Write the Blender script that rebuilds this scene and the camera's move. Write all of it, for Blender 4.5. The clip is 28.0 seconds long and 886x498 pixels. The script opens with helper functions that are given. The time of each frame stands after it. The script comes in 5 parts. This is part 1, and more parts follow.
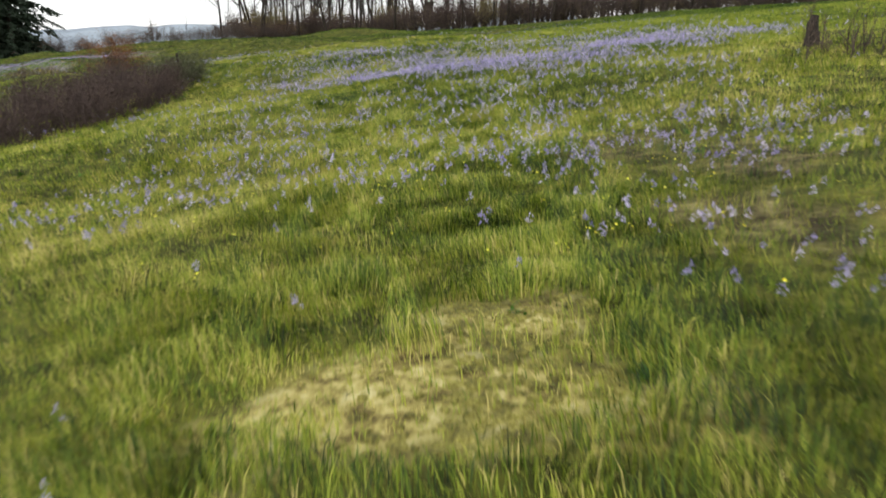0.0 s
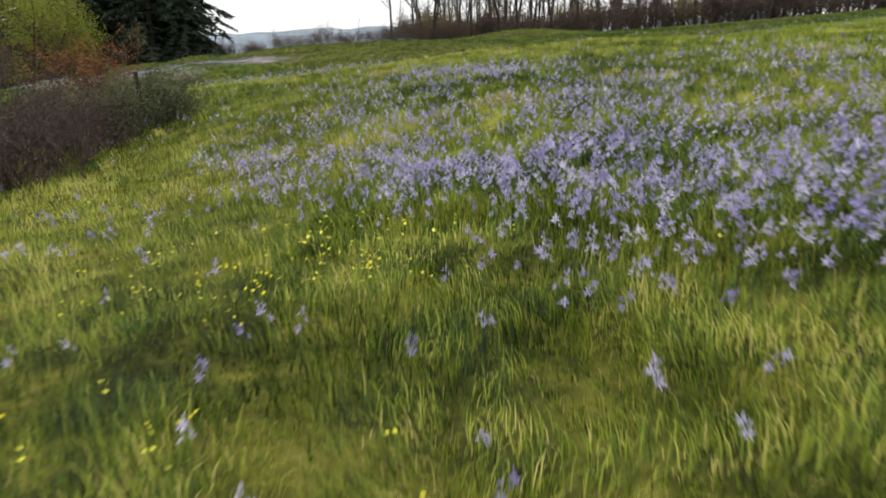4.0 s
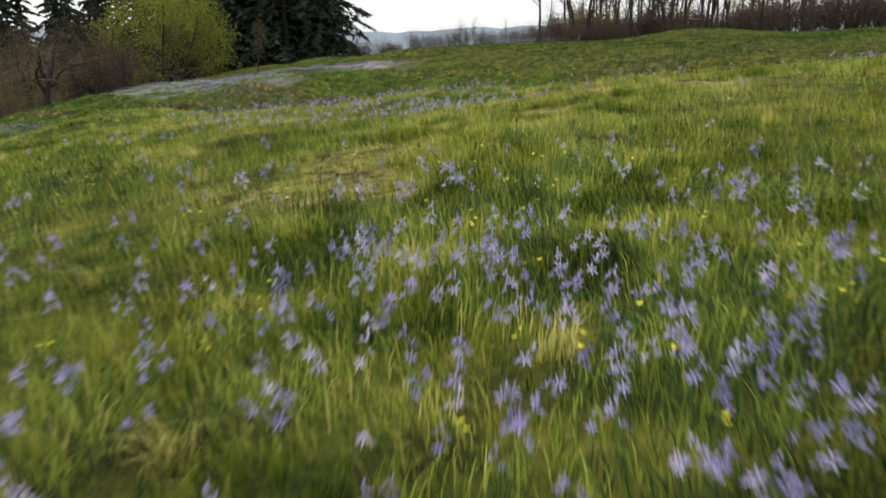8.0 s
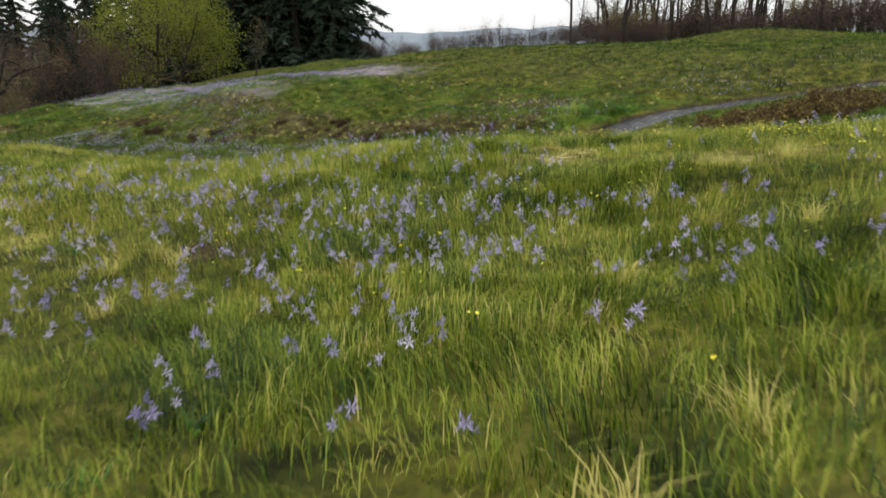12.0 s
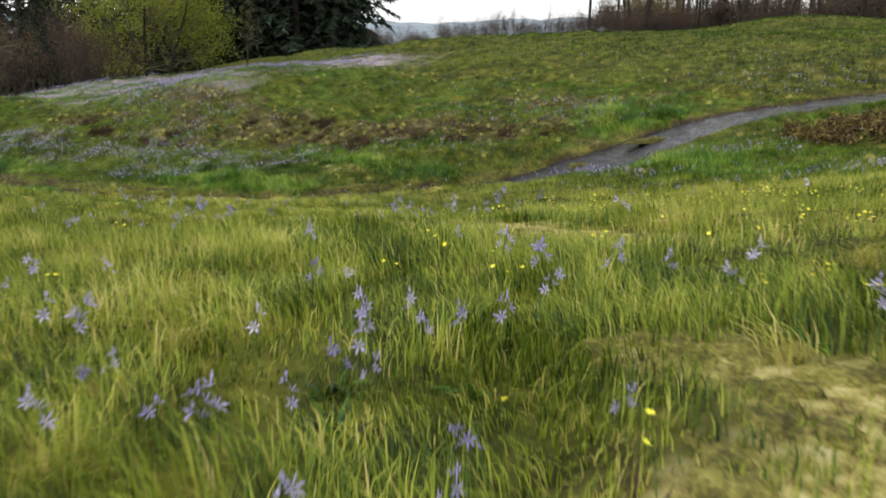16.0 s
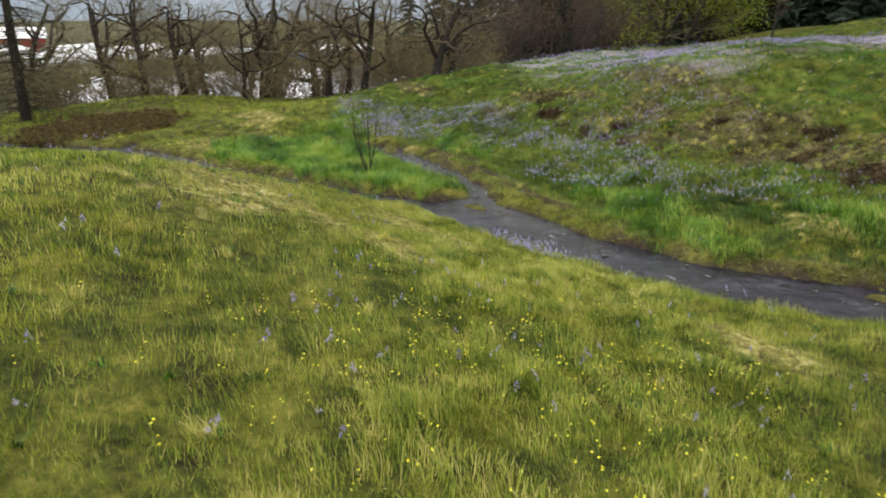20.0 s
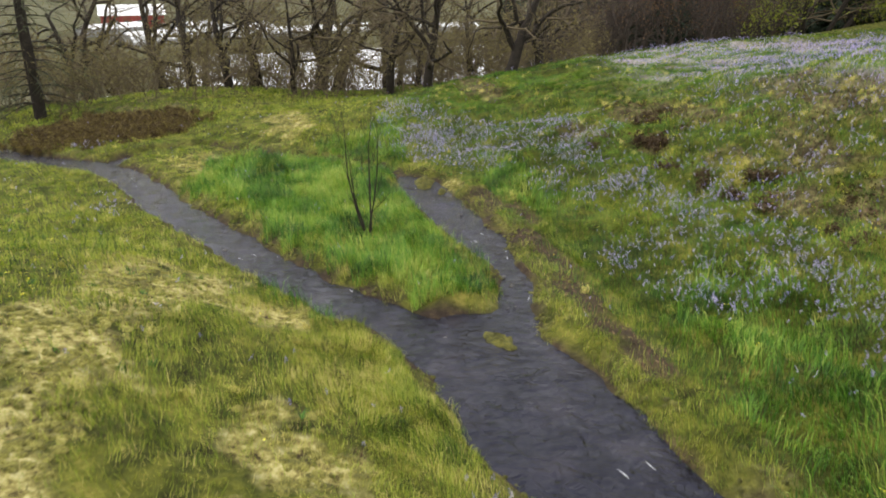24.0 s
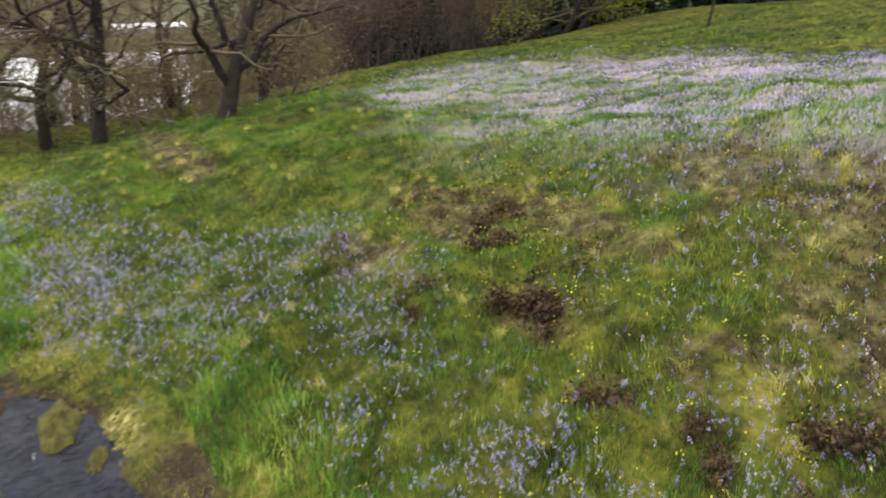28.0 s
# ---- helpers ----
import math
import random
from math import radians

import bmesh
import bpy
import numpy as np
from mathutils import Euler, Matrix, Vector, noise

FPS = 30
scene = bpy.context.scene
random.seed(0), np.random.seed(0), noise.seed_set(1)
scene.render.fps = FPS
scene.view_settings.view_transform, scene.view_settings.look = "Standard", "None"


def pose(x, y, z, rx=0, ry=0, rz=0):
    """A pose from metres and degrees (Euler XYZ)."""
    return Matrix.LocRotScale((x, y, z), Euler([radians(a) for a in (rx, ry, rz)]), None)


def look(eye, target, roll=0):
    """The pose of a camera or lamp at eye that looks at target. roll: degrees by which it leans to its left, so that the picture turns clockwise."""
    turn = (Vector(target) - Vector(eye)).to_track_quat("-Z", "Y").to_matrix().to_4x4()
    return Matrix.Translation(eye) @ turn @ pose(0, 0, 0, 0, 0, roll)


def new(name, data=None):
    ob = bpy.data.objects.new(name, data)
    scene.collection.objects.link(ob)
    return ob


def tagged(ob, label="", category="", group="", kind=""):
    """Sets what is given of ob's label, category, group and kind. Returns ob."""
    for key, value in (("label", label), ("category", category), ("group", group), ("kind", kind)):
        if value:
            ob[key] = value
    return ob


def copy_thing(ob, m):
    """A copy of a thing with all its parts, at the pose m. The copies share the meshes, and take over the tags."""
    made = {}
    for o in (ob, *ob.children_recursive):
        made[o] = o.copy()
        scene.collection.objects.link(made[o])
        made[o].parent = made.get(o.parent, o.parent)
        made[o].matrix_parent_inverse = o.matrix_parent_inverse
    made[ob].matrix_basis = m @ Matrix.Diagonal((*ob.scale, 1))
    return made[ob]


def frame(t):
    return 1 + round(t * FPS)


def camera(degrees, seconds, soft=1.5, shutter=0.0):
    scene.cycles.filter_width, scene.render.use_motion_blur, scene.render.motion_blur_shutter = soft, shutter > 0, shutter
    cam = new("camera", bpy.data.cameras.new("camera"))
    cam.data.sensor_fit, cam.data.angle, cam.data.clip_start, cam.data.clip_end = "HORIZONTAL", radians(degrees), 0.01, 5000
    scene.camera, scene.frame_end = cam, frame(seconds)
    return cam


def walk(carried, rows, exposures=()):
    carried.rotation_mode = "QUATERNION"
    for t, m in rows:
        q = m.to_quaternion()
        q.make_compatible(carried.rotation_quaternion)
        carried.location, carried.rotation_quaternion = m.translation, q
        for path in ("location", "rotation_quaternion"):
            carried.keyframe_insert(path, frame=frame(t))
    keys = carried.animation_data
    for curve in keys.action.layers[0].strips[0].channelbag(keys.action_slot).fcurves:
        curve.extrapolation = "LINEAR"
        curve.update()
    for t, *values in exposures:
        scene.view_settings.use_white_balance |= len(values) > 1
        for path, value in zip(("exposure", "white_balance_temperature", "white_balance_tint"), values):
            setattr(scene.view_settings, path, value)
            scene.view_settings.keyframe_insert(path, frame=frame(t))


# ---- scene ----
cam = camera(63.1, 28.0, soft=1.8, shutter=0.3)
PATH = [
    (0, (4.072, -7.25, 0.453), (4.039, -5.325, -0.089), -0.8),
    (0.5, (3.999, -5.051, 0.526), (3.966, -3.126, -0.015), -0.8),
    (1, (3.945, -2.895, 0.558), (3.885, -0.97, 0.02), -0.8),
    (1.5, (3.9, -0.721, 0.596), (3.691, 1.194, 0.058), -0.8),
    (2, (3.852, 1.425, 0.618), (3.606, 3.336, 0.081), -0.9),
    (2.5, (3.797, 3.637, 0.629), (3.541, 5.547, 0.091), -0.8),
    (3, (3.722, 5.76, 0.631), (3.41, 7.661, 0.094), -0.7),
    (3.5, (3.626, 7.797, 0.663), (3.233, 9.684, 0.128), -0.8),
    (5.5, (2.852, 15.316, 0.888), (2.079, 17.082, 0.356), -0.9),
    (6, (2.39, 17.245, 0.929), (1.594, 19.001, 0.397), -1.0),
    (6.5, (1.898, 19.059, 0.92), (1.074, 20.802, 0.389), -0.7),
    (7, (1.374, 20.808, 0.912), (0.509, 22.531, 0.38), -0.7),
    (7.5, (0.766, 22.623, 0.937), (-0.099, 24.346, 0.406), -0.5),
    (8, (0.128, 24.427, 1.147), (-0.736, 26.151, 0.616), -0.4),
    (8.5, (-0.529, 26.164, 1.218), (-1.393, 27.888, 0.687), -0.4),
    (9, (-1.131, 27.726, 1.221), (-1.997, 29.449, 0.691), -0.3),
    (9.5, (-1.661, 29.035, 1.245), (-2.527, 30.758, 0.715), -0.2),
    (10, (-2.205, 30.326, 1.27), (-3.092, 32.038, 0.739), -0.1),
    (10.5, (-2.742, 31.532, 1.292), (-3.659, 33.228, 0.76), -0.1),
    (11, (-3.258, 32.653, 1.295), (-4.177, 34.349, 0.765), -0.1),
    (11.5, (-3.76, 33.72, 1.304), (-4.681, 35.415, 0.775), -0.1),
    (12, (-4.285, 34.76, 1.331), (-5.207, 36.454, 0.802), -0.2),
    (12.5, (-4.793, 35.728, 1.33), (-5.716, 37.422, 0.802), -0.0),
    (13, (-5.215, 36.572, 1.319), (-6.141, 38.265, 0.794), -0.1),
    (13.5, (-5.593, 37.356, 1.326), (-6.522, 39.047, 0.8), -0.1),
    (15.5, (-7.189, 40.812, 1.06), (-8.133, 42.491, 0.521), 0.1),
    (16, (-7.673, 41.738, 1.091), (-8.617, 43.412, 0.539), 0.1),
    (16.5, (-8.187, 42.667, 1.128), (-9.129, 44.338, 0.561), 0.1),
    (17, (-8.715, 43.662, 1.17), (-9.67, 45.32, 0.589), 0.1),
    (17.5, (-9.234, 44.702, 1.208), (-10.312, 46.277, 0.613), -0.0),
    (18, (-9.8, 45.797, 1.232), (-11.011, 47.269, 0.625), -0.0),
    (18.5, (-10.4, 46.846, 1.254), (-11.758, 48.178, 0.637), 0.1),
    (19, (-11.027, 47.863, 1.258), (-12.572, 48.969, 0.634), 0.2),
    (19.5, (-11.671, 48.808, 1.251), (-13.353, 49.685, 0.619), 0.2),
    (20, (-12.358, 49.692, 1.22), (-14.132, 50.359, 0.58), 0.2),
    (20.5, (-13.119, 50.523, 1.19), (-14.926, 51.084, 0.541), -0.3),
    (22.5, (-17.218, 53.054, 1.267), (-19.052, 53.455, 0.576), -0.1),
    (23, (-18.527, 53.687, 1.267), (-20.36, 54.088, 0.574), -0.1),
    (23.5, (-19.886, 54.294, 1.271), (-21.718, 54.692, 0.576), -0.1),
    (24, (-21.304, 54.885, 1.287), (-23.137, 55.279, 0.591), -0.1),
    (24.5, (-22.755, 55.411, 1.303), (-24.588, 55.804, 0.606), -0.1),
    (25, (-24.25, 55.914, 1.313), (-26.083, 56.308, 0.615), -0.2),
    (25.5, (-25.798, 56.43, 1.313), (-27.63, 56.825, 0.613), -0.1),
    (26, (-27.396, 56.94, 1.312), (-29.227, 57.335, 0.612), -0.0),
    (26.5, (-28.996, 57.454, 1.312), (-30.822, 57.876, 0.614), 0.1),
    (27, (-30.596, 57.977, 1.331), (-32.385, 58.535, 0.633), 0.1),
    (27.5, (-32.197, 58.512, 1.372), (-33.9, 59.292, 0.672), 0.0),
    (28, (-33.772, 59.083, 1.42), (-35.332, 60.118, 0.716), 0.1),
]
walk(cam, [(t, look(eye, target, roll)) for t, eye, target, roll in PATH], exposures=[(0.0, 0.05), (4.0, -0.04), (6.5, -0.2), (9.0, -0.22), (13.0, -0.2), (17.0, 0.04), (20.5, 0.18), (23.0, 0.28), (26.0, 0.45), (28.0, 0.45)])

# ---- light: a bright, thinly overcast spring sky ----
SUN_UP, SUN_TURN = 62.0, 215.0
world = bpy.data.worlds.new("sky")
scene.world = world
world.use_nodes = True
wn, wl = world.node_tree.nodes, world.node_tree.links
wn.clear()
w_out = wn.new("ShaderNodeOutputWorld")
w_bg = wn.new("ShaderNodeBackground")
w_sky = wn.new("ShaderNodeTexSky")
w_sky.sky_type = "NISHITA"
w_sky.sun_disc = False
w_sky.sun_elevation = radians(SUN_UP)
w_sky.sun_rotation = radians(SUN_TURN)
w_mix = wn.new("ShaderNodeMix")
w_mix.data_type = "RGBA"
w_noise = wn.new("ShaderNodeTexNoise")
w_noise.inputs["Scale"].default_value = 2.2
w_noise.inputs["Detail"].default_value = 6
w_ramp = wn.new("ShaderNodeMapRange")
w_ramp.inputs[1].default_value, w_ramp.inputs[2].default_value = 0.35, 0.62
w_ramp.inputs[3].default_value, w_ramp.inputs[4].default_value = 0.80, 0.98
w_co = wn.new("ShaderNodeTexCoord")
wl.new(w_co.outputs["Generated"], w_noise.inputs["Vector"])
wl.new(w_noise.outputs["Fac"], w_ramp.inputs[0])
wl.new(w_ramp.outputs[0], w_mix.inputs[0])
wl.new(w_sky.outputs[0], w_mix.inputs[6])
w_mix.inputs[7].default_value = (10.0, 10.0, 10.0, 1)
wl.new(w_mix.outputs[2], w_bg.inputs["Color"])
w_bg.inputs["Strength"].default_value = 0.125
wl.new(w_bg.outputs[0], w_out.inputs[0])

sun = new("sun", bpy.data.lights.new("sun", "SUN"))
sun.data.energy = 2.2
sun.data.angle = radians(70)
sun.data.color = (1.0, 0.94, 0.84)
_a, _e = radians(SUN_TURN), radians(SUN_UP)
sun.matrix_world = look((0, 0, 0), (-math.sin(_a) * math.cos(_e), -math.cos(_a) * math.cos(_e), -math.sin(_e)))

# ---- materials ----
def ramp(nodes, stops):
    n = nodes.new("ShaderNodeValToRGB")
    e = n.color_ramp.elements
    while len(e) < len(stops):
        e.new(0.5)
    for k, (at, c) in enumerate(stops):
        e[k].position, e[k].color = at, (*c, 1)
    return n


def material(name, stops, scale=3.0, rough=0.8, detail=6.0, bump=0.0, bump_scale=40.0, tone="", spec=0.3, thin=0.0, fine=0.0):
    """Colour from two octaves of noise (and the tone attribute of the mesh, where given), with fine relief."""
    m = bpy.data.materials.new(name)
    m.use_nodes = True
    nd, ln = m.node_tree.nodes, m.node_tree.links
    b = nd["Principled BSDF"]
    b.inputs["Roughness"].default_value = rough
    b.inputs["Specular IOR Level"].default_value = spec
    co = nd.new("ShaderNodeTexCoord")
    nz = nd.new("ShaderNodeTexNoise")
    nz.inputs["Scale"].default_value, nz.inputs["Detail"].default_value = scale, detail
    ln.new(co.outputs["Object"], nz.inputs["Vector"])
    r = ramp(nd, stops)
    value = nz.outputs["Fac"]
    if tone:
        at = nd.new("ShaderNodeAttribute")
        at.attribute_name = tone
        mx = nd.new("ShaderNodeMath")
        mx.operation = "MULTIPLY_ADD"
        mx.inputs[1].default_value = 0.45
        ln.new(nz.outputs["Fac"], mx.inputs[0])
        ad = nd.new("ShaderNodeMath")
        ad.operation = "MULTIPLY_ADD"
        ad.inputs[1].default_value, ad.inputs[2].default_value = 1.0, -0.225
        ln.new(at.outputs["Fac"], ad.inputs[0])
        ln.new(ad.outputs[0], mx.inputs[2])
        value = mx.outputs[0]
    elif fine:
        n2 = nd.new("ShaderNodeTexNoise")
        n2.inputs["Scale"].default_value = fine
        ln.new(co.outputs["Object"], n2.inputs["Vector"])
        mx = nd.new("ShaderNodeMix")
        mx.inputs[0].default_value = 0.45
        ln.new(nz.outputs["Fac"], mx.inputs[2])
        ln.new(n2.outputs["Fac"], mx.inputs[3])
        value = mx.outputs[0]
    ln.new(value, r.inputs[0])
    ln.new(r.outputs[0], b.inputs["Base Color"])
    if bump:
        bz = nd.new("ShaderNodeTexNoise")
        bz.inputs["Scale"].default_value, bz.inputs["Detail"].default_value = bump_scale, 5
        ln.new(co.outputs["Object"], bz.inputs["Vector"])
        bp = nd.new("ShaderNodeBump")
        bp.inputs["Strength"].default_value, bp.inputs["Distance"].default_value = bump, 0.05
        ln.new(bz.outputs["Fac"], bp.inputs["Height"])
        ln.new(bp.outputs[0], b.inputs["Normal"])
    if thin:
        tr = nd.new("ShaderNodeBsdfTranslucent")
        ln.new(r.outputs[0], tr.inputs["Color"])
        ms = nd.new("ShaderNodeMixShader")
        ms.inputs[0].default_value = thin
        ln.new(b.outputs[0], ms.inputs[1])
        ln.new(tr.outputs[0], ms.inputs[2])
        ln.new(ms.outputs[0], nd["Material Output"].inputs[0])
    return m


M_GRASS = material("grass_blades", [(0.05, (0.012, 0.030, 0.006)), (0.28, (0.070, 0.128, 0.010)), (0.52, (0.225, 0.295, 0.026)), (0.78, (0.40, 0.43, 0.06)), (0.98, (0.58, 0.50, 0.17))], 0.35, 0.6, tone="tone", thin=0.3)
M_LUSH = material("lush_grass_blades", [(0.06, (0.010, 0.036, 0.006)), (0.38, (0.062, 0.180, 0.016)), (0.68, (0.21, 0.38, 0.040)), (0.97, (0.46, 0.50, 0.11))], 0.5, 0.5, tone="tone", thin=0.35)
M_CAMAS = material("camas_petals", [(0.1, (0.24, 0.20, 0.50)), (0.5, (0.42, 0.37, 0.68)), (0.9, (0.68, 0.62, 0.86))], 6, 0.7, tone="tone", thin=0.3)
M_BUTTER = material("buttercup_petals", [(0.2, (0.78, 0.68, 0.02)), (0.8, (0.86, 0.86, 0.08))], 6, 0.35, tone="tone", thin=0.2)
M_STEM = material("green_stem", [(0.3, (0.06, 0.12, 0.03)), (0.7, (0.12, 0.19, 0.05))], 9, 0.6)
M_BARK = material("rough_bark", [(0.3, (0.014, 0.011, 0.009)), (0.55, (0.034, 0.027, 0.021)), (0.75, (0.075, 0.066, 0.04))], 2.5, 0.95, bump=0.8, bump_scale=14, fine=18)
M_TWIG = material("twig_bark", [(0.3, (0.070, 0.055, 0.036)), (0.7, (0.165, 0.13, 0.082))], 1.2, 0.95, fine=9)
M_GREYTWIG = material("grey_twigs", [(0.3, (0.040, 0.031, 0.027)), (0.7, (0.098, 0.078, 0.064))], 1.2, 0.95, fine=9)
M_BRUSH = material("dry_brush", [(0.3, (0.028, 0.020, 0.019)), (0.5, (0.075, 0.053, 0.047)), (0.7, (0.17, 0.125, 0.10))], 0.9, 0.95, fine=7)
M_BUD = material("olive_buds", [(0.25, (0.12, 0.10, 0.042)), (0.75, (0.26, 0.22, 0.095))], 0.8, 0.85, thin=0.3, fine=6)
M_NEEDLE = material("fir_needles", [(0.3, (0.012, 0.022, 0.014)), (0.7, (0.03, 0.05, 0.027))], 0.6, 0.8, fine=5)
M_LEAF = material("young_leaves", [(0.25, (0.13, 0.17, 0.02)), (0.75, (0.33, 0.36, 0.05))], 0.9, 0.7, thin=0.35, fine=7)
M_RUST = material("rusty_leaves", [(0.25, (0.085, 0.05, 0.026)), (0.75, (0.20, 0.115, 0.052))], 0.9, 0.8, thin=0.2, fine=7)
M_OLIVE = material("evergreen_scrub", [(0.25, (0.05, 0.06, 0.03)), (0.75, (0.13, 0.14, 0.07))], 0.9, 0.8, thin=0.2, fine=7)
M_STONE = material("wet_stone", [(0.3, (0.035, 0.032, 0.03)), (0.7, (0.11, 0.10, 0.09))], 5, 0.45, bump=0.5, bump_scale=20, spec=0.5)
M_MOSSLUMP = material("yellow_moss", [(0.33, (0.045, 0.04, 0.014)), (0.47, (0.14, 0.13, 0.028)), (0.60, (0.30, 0.275, 0.065)), (0.75, (0.52, 0.47, 0.20))], 6, 0.95, bump=0.9, bump_scale=60, fine=45)
M_BANKMOSS = material("bank_moss", [(0.28, (0.035, 0.03, 0.014)), (0.46, (0.07, 0.07, 0.017)), (0.62, (0.16, 0.15, 0.03)), (0.8, (0.27, 0.23, 0.06))], 7, 0.95, bump=0.9, bump_scale=50, fine=40)
M_BRAMBLE = material("bramble_leaves", [(0.36, (0.022, 0.014, 0.008)), (0.5, (0.08, 0.052, 0.02)), (0.64, (0.26, 0.21, 0.05))], 2.5, 0.85, fine=14)
M_LITTERLEAF = material("dead_bracken", [(0.35, (0.018, 0.011, 0.007)), (0.5, (0.055, 0.034, 0.016)), (0.66, (0.15, 0.105, 0.045))], 3, 0.9, fine=16)
M_ORANGE = material("rusty_orange_leaves", [(0.3, (0.10, 0.042, 0.016)), (0.7, (0.26, 0.11, 0.035))], 2.5, 0.85, fine=14)
M_LITTER = material("dead_leaves", [(0.2, (0.028, 0.017, 0.011)), (0.6, (0.09, 0.052, 0.03)), (0.9, (0.23, 0.15, 0.075))], 4, 0.9, tone="tone")
M_WOOD = material("weathered_wood", [(0.3, (0.06, 0.045, 0.035)), (0.7, (0.14, 0.11, 0.085))], 6, 0.9, bump=0.5, bump_scale=30)
M_WHITEROOF = material("white_film_roof", [(0.3, (0.80, 0.82, 0.85)), (0.7, (0.92, 0.93, 0.95))], 0.12, 0.35, fine=1.5)
M_BARNRED = material("barn_red_boards", [(0.3, (0.20, 0.035, 0.03)), (0.7, (0.32, 0.06, 0.05))], 0.4, 0.8, fine=3)
M_GREYWALL = material("grey_cladding", [(0.3, (0.24, 0.25, 0.26)), (0.7, (0.38, 0.38, 0.38))], 0.4, 0.7, fine=2)
M_PANE = material("dark_pane", [(0.3, (0.02, 0.022, 0.025)), (0.7, (0.04, 0.045, 0.05))], 1, 0.15, spec=0.5)
M_BLUE = material("blue_sheet", [(0.3, (0.06, 0.16, 0.38)), (0.7, (0.09, 0.22, 0.5))], 1, 0.6)
M_RUBBER = material("black_rubber", [(0.3, (0.015, 0.015, 0.015)), (0.7, (0.03, 0.03, 0.03))], 5, 0.8)
# far woods in pale blue-grey: the air's haze is put into this colour
M_HAZED_HILL = material("hazed_distant_woods", [(0.3, (0.21, 0.25, 0.30)), (0.7, (0.30, 0.35, 0.40))], 0.004, 1.0, spec=0.0)
M_FOAM = material("stream_foam", [(0.3, (0.6, 0.62, 0.66)), (0.7, (0.85, 0.86, 0.88))], 30, 0.5)

# Water: dark, shallow and quick, with ripples drawn out along the run
M_WATER = bpy.data.materials.new("stream_water")
M_WATER.use_nodes = True
nd, ln = M_WATER.node_tree.nodes, M_WATER.node_tree.links
b = nd["Principled BSDF"]
b.inputs["Roughness"].default_value = 0.04
b.inputs["IOR"].default_value = 1.33
b.inputs["Specular IOR Level"].default_value = 0.5
b.inputs["Specular Tint"].default_value = (0.52, 0.60, 0.88, 1)
co = nd.new("ShaderNodeTexCoord")
n1 = nd.new("ShaderNodeTexNoise")
n1.inputs["Scale"].default_value, n1.inputs["Detail"].default_value = 1.4, 8
ln.new(co.outputs["Object"], n1.inputs["Vector"])
r1 = ramp(nd, [(0.3, (0.004, 0.003, 0.006)), (0.5, (0.008, 0.007, 0.013)), (0.68, (0.022, 0.019, 0.026))])
ln.new(n1.outputs["Fac"], r1.inputs[0])
ln.new(r1.outputs[0], b.inputs["Base Color"])
n2 = nd.new("ShaderNodeTexNoise")
n2.inputs["Scale"].default_value, n2.inputs["Detail"].default_value, n2.inputs["Distortion"].default_value = 3.6, 5.0, 1.4
n3 = nd.new("ShaderNodeTexNoise")
n3.inputs["Scale"].default_value, n3.inputs["Detail"].default_value = 1.3, 3
for n in (n2, n3):
    ln.new(co.outputs["Object"], n.inputs["Vector"])
mu = nd.new("ShaderNodeMath")
mu.operation = "MULTIPLY"
ln.new(n2.outputs["Fac"], mu.inputs[0])
ln.new(n3.outputs["Fac"], mu.inputs[1])
bp = nd.new("ShaderNodeBump")
bp.inputs["Strength"].default_value, bp.inputs["Distance"].default_value = 1.0, 0.14
ln.new(mu.outputs[0], bp.inputs["Height"])
ln.new(bp.outputs[0], b.inputs["Normal"])

# Ground: turf, moss crust, mud and far bloom, by what grows where (attributes of the mesh)
M_GROUND = bpy.data.materials.new("meadow_ground")
M_GROUND.use_nodes = True
nd, ln = M_GROUND.node_tree.nodes, M_GROUND.node_tree.links
b = nd["Principled BSDF"]
b.inputs["Roughness"].default_value = 0.95
b.inputs["Specular IOR Level"].default_value = 0.1
co = nd.new("ShaderNodeTexCoord")


def ground_layer(scale, detail, stops):
    n = nd.new("ShaderNodeTexNoise")
    n.inputs["Scale"].default_value, n.inputs["Detail"].default_value = scale, detail
    n.inputs["Roughness"].default_value = 0.75
    ln.new(co.outputs["Object"], n.inputs["Vector"])
    r = ramp(nd, stops)
    ln.new(n.outputs["Fac"], r.inputs[0])
    return r.outputs[0]


def over(base, top, name):
    a = nd.new("ShaderNodeAttribute")
    a.attribute_name = name
    x = nd.new("ShaderNodeMix")
    x.data_type = "RGBA"
    ln.new(a.outputs["Fac"], x.inputs[0])
    ln.new(base, x.inputs[6])
    ln.new(top, x.inputs[7])
    return x.outputs[2]


turf = ground_layer(1.6, 14, [(0.34, (0.012, 0.011, 0.004)), (0.46, (0.040, 0.046, 0.009)), (0.57, (0.105, 0.108, 0.018)), (0.70, (0.22, 0.19, 0.045))])
moss = ground_layer(6, 14, [(0.36, (0.022, 0.016, 0.010)), (0.43, (0.13, 0.105, 0.035)), (0.52, (0.30, 0.265, 0.088)), (0.66, (0.50, 0.455, 0.24))])
mud = ground_layer(3.5, 8, [(0.3, (0.014, 0.011, 0.009)), (0.5, (0.038, 0.027, 0.02)), (0.72, (0.11, 0.085, 0.036))])
bare = ground_layer(2.2, 10, [(0.36, (0.016, 0.012, 0.008)), (0.47, (0.05, 0.042, 0.02)), (0.57, (0.13, 0.115, 0.045)), (0.70, (0.27, 0.235, 0.11))])
bloom = ground_layer(0.9, 10, [(0.3, (0.17, 0.17, 0.10)), (0.5, (0.30, 0.26, 0.28)), (0.7, (0.42, 0.36, 0.42))])
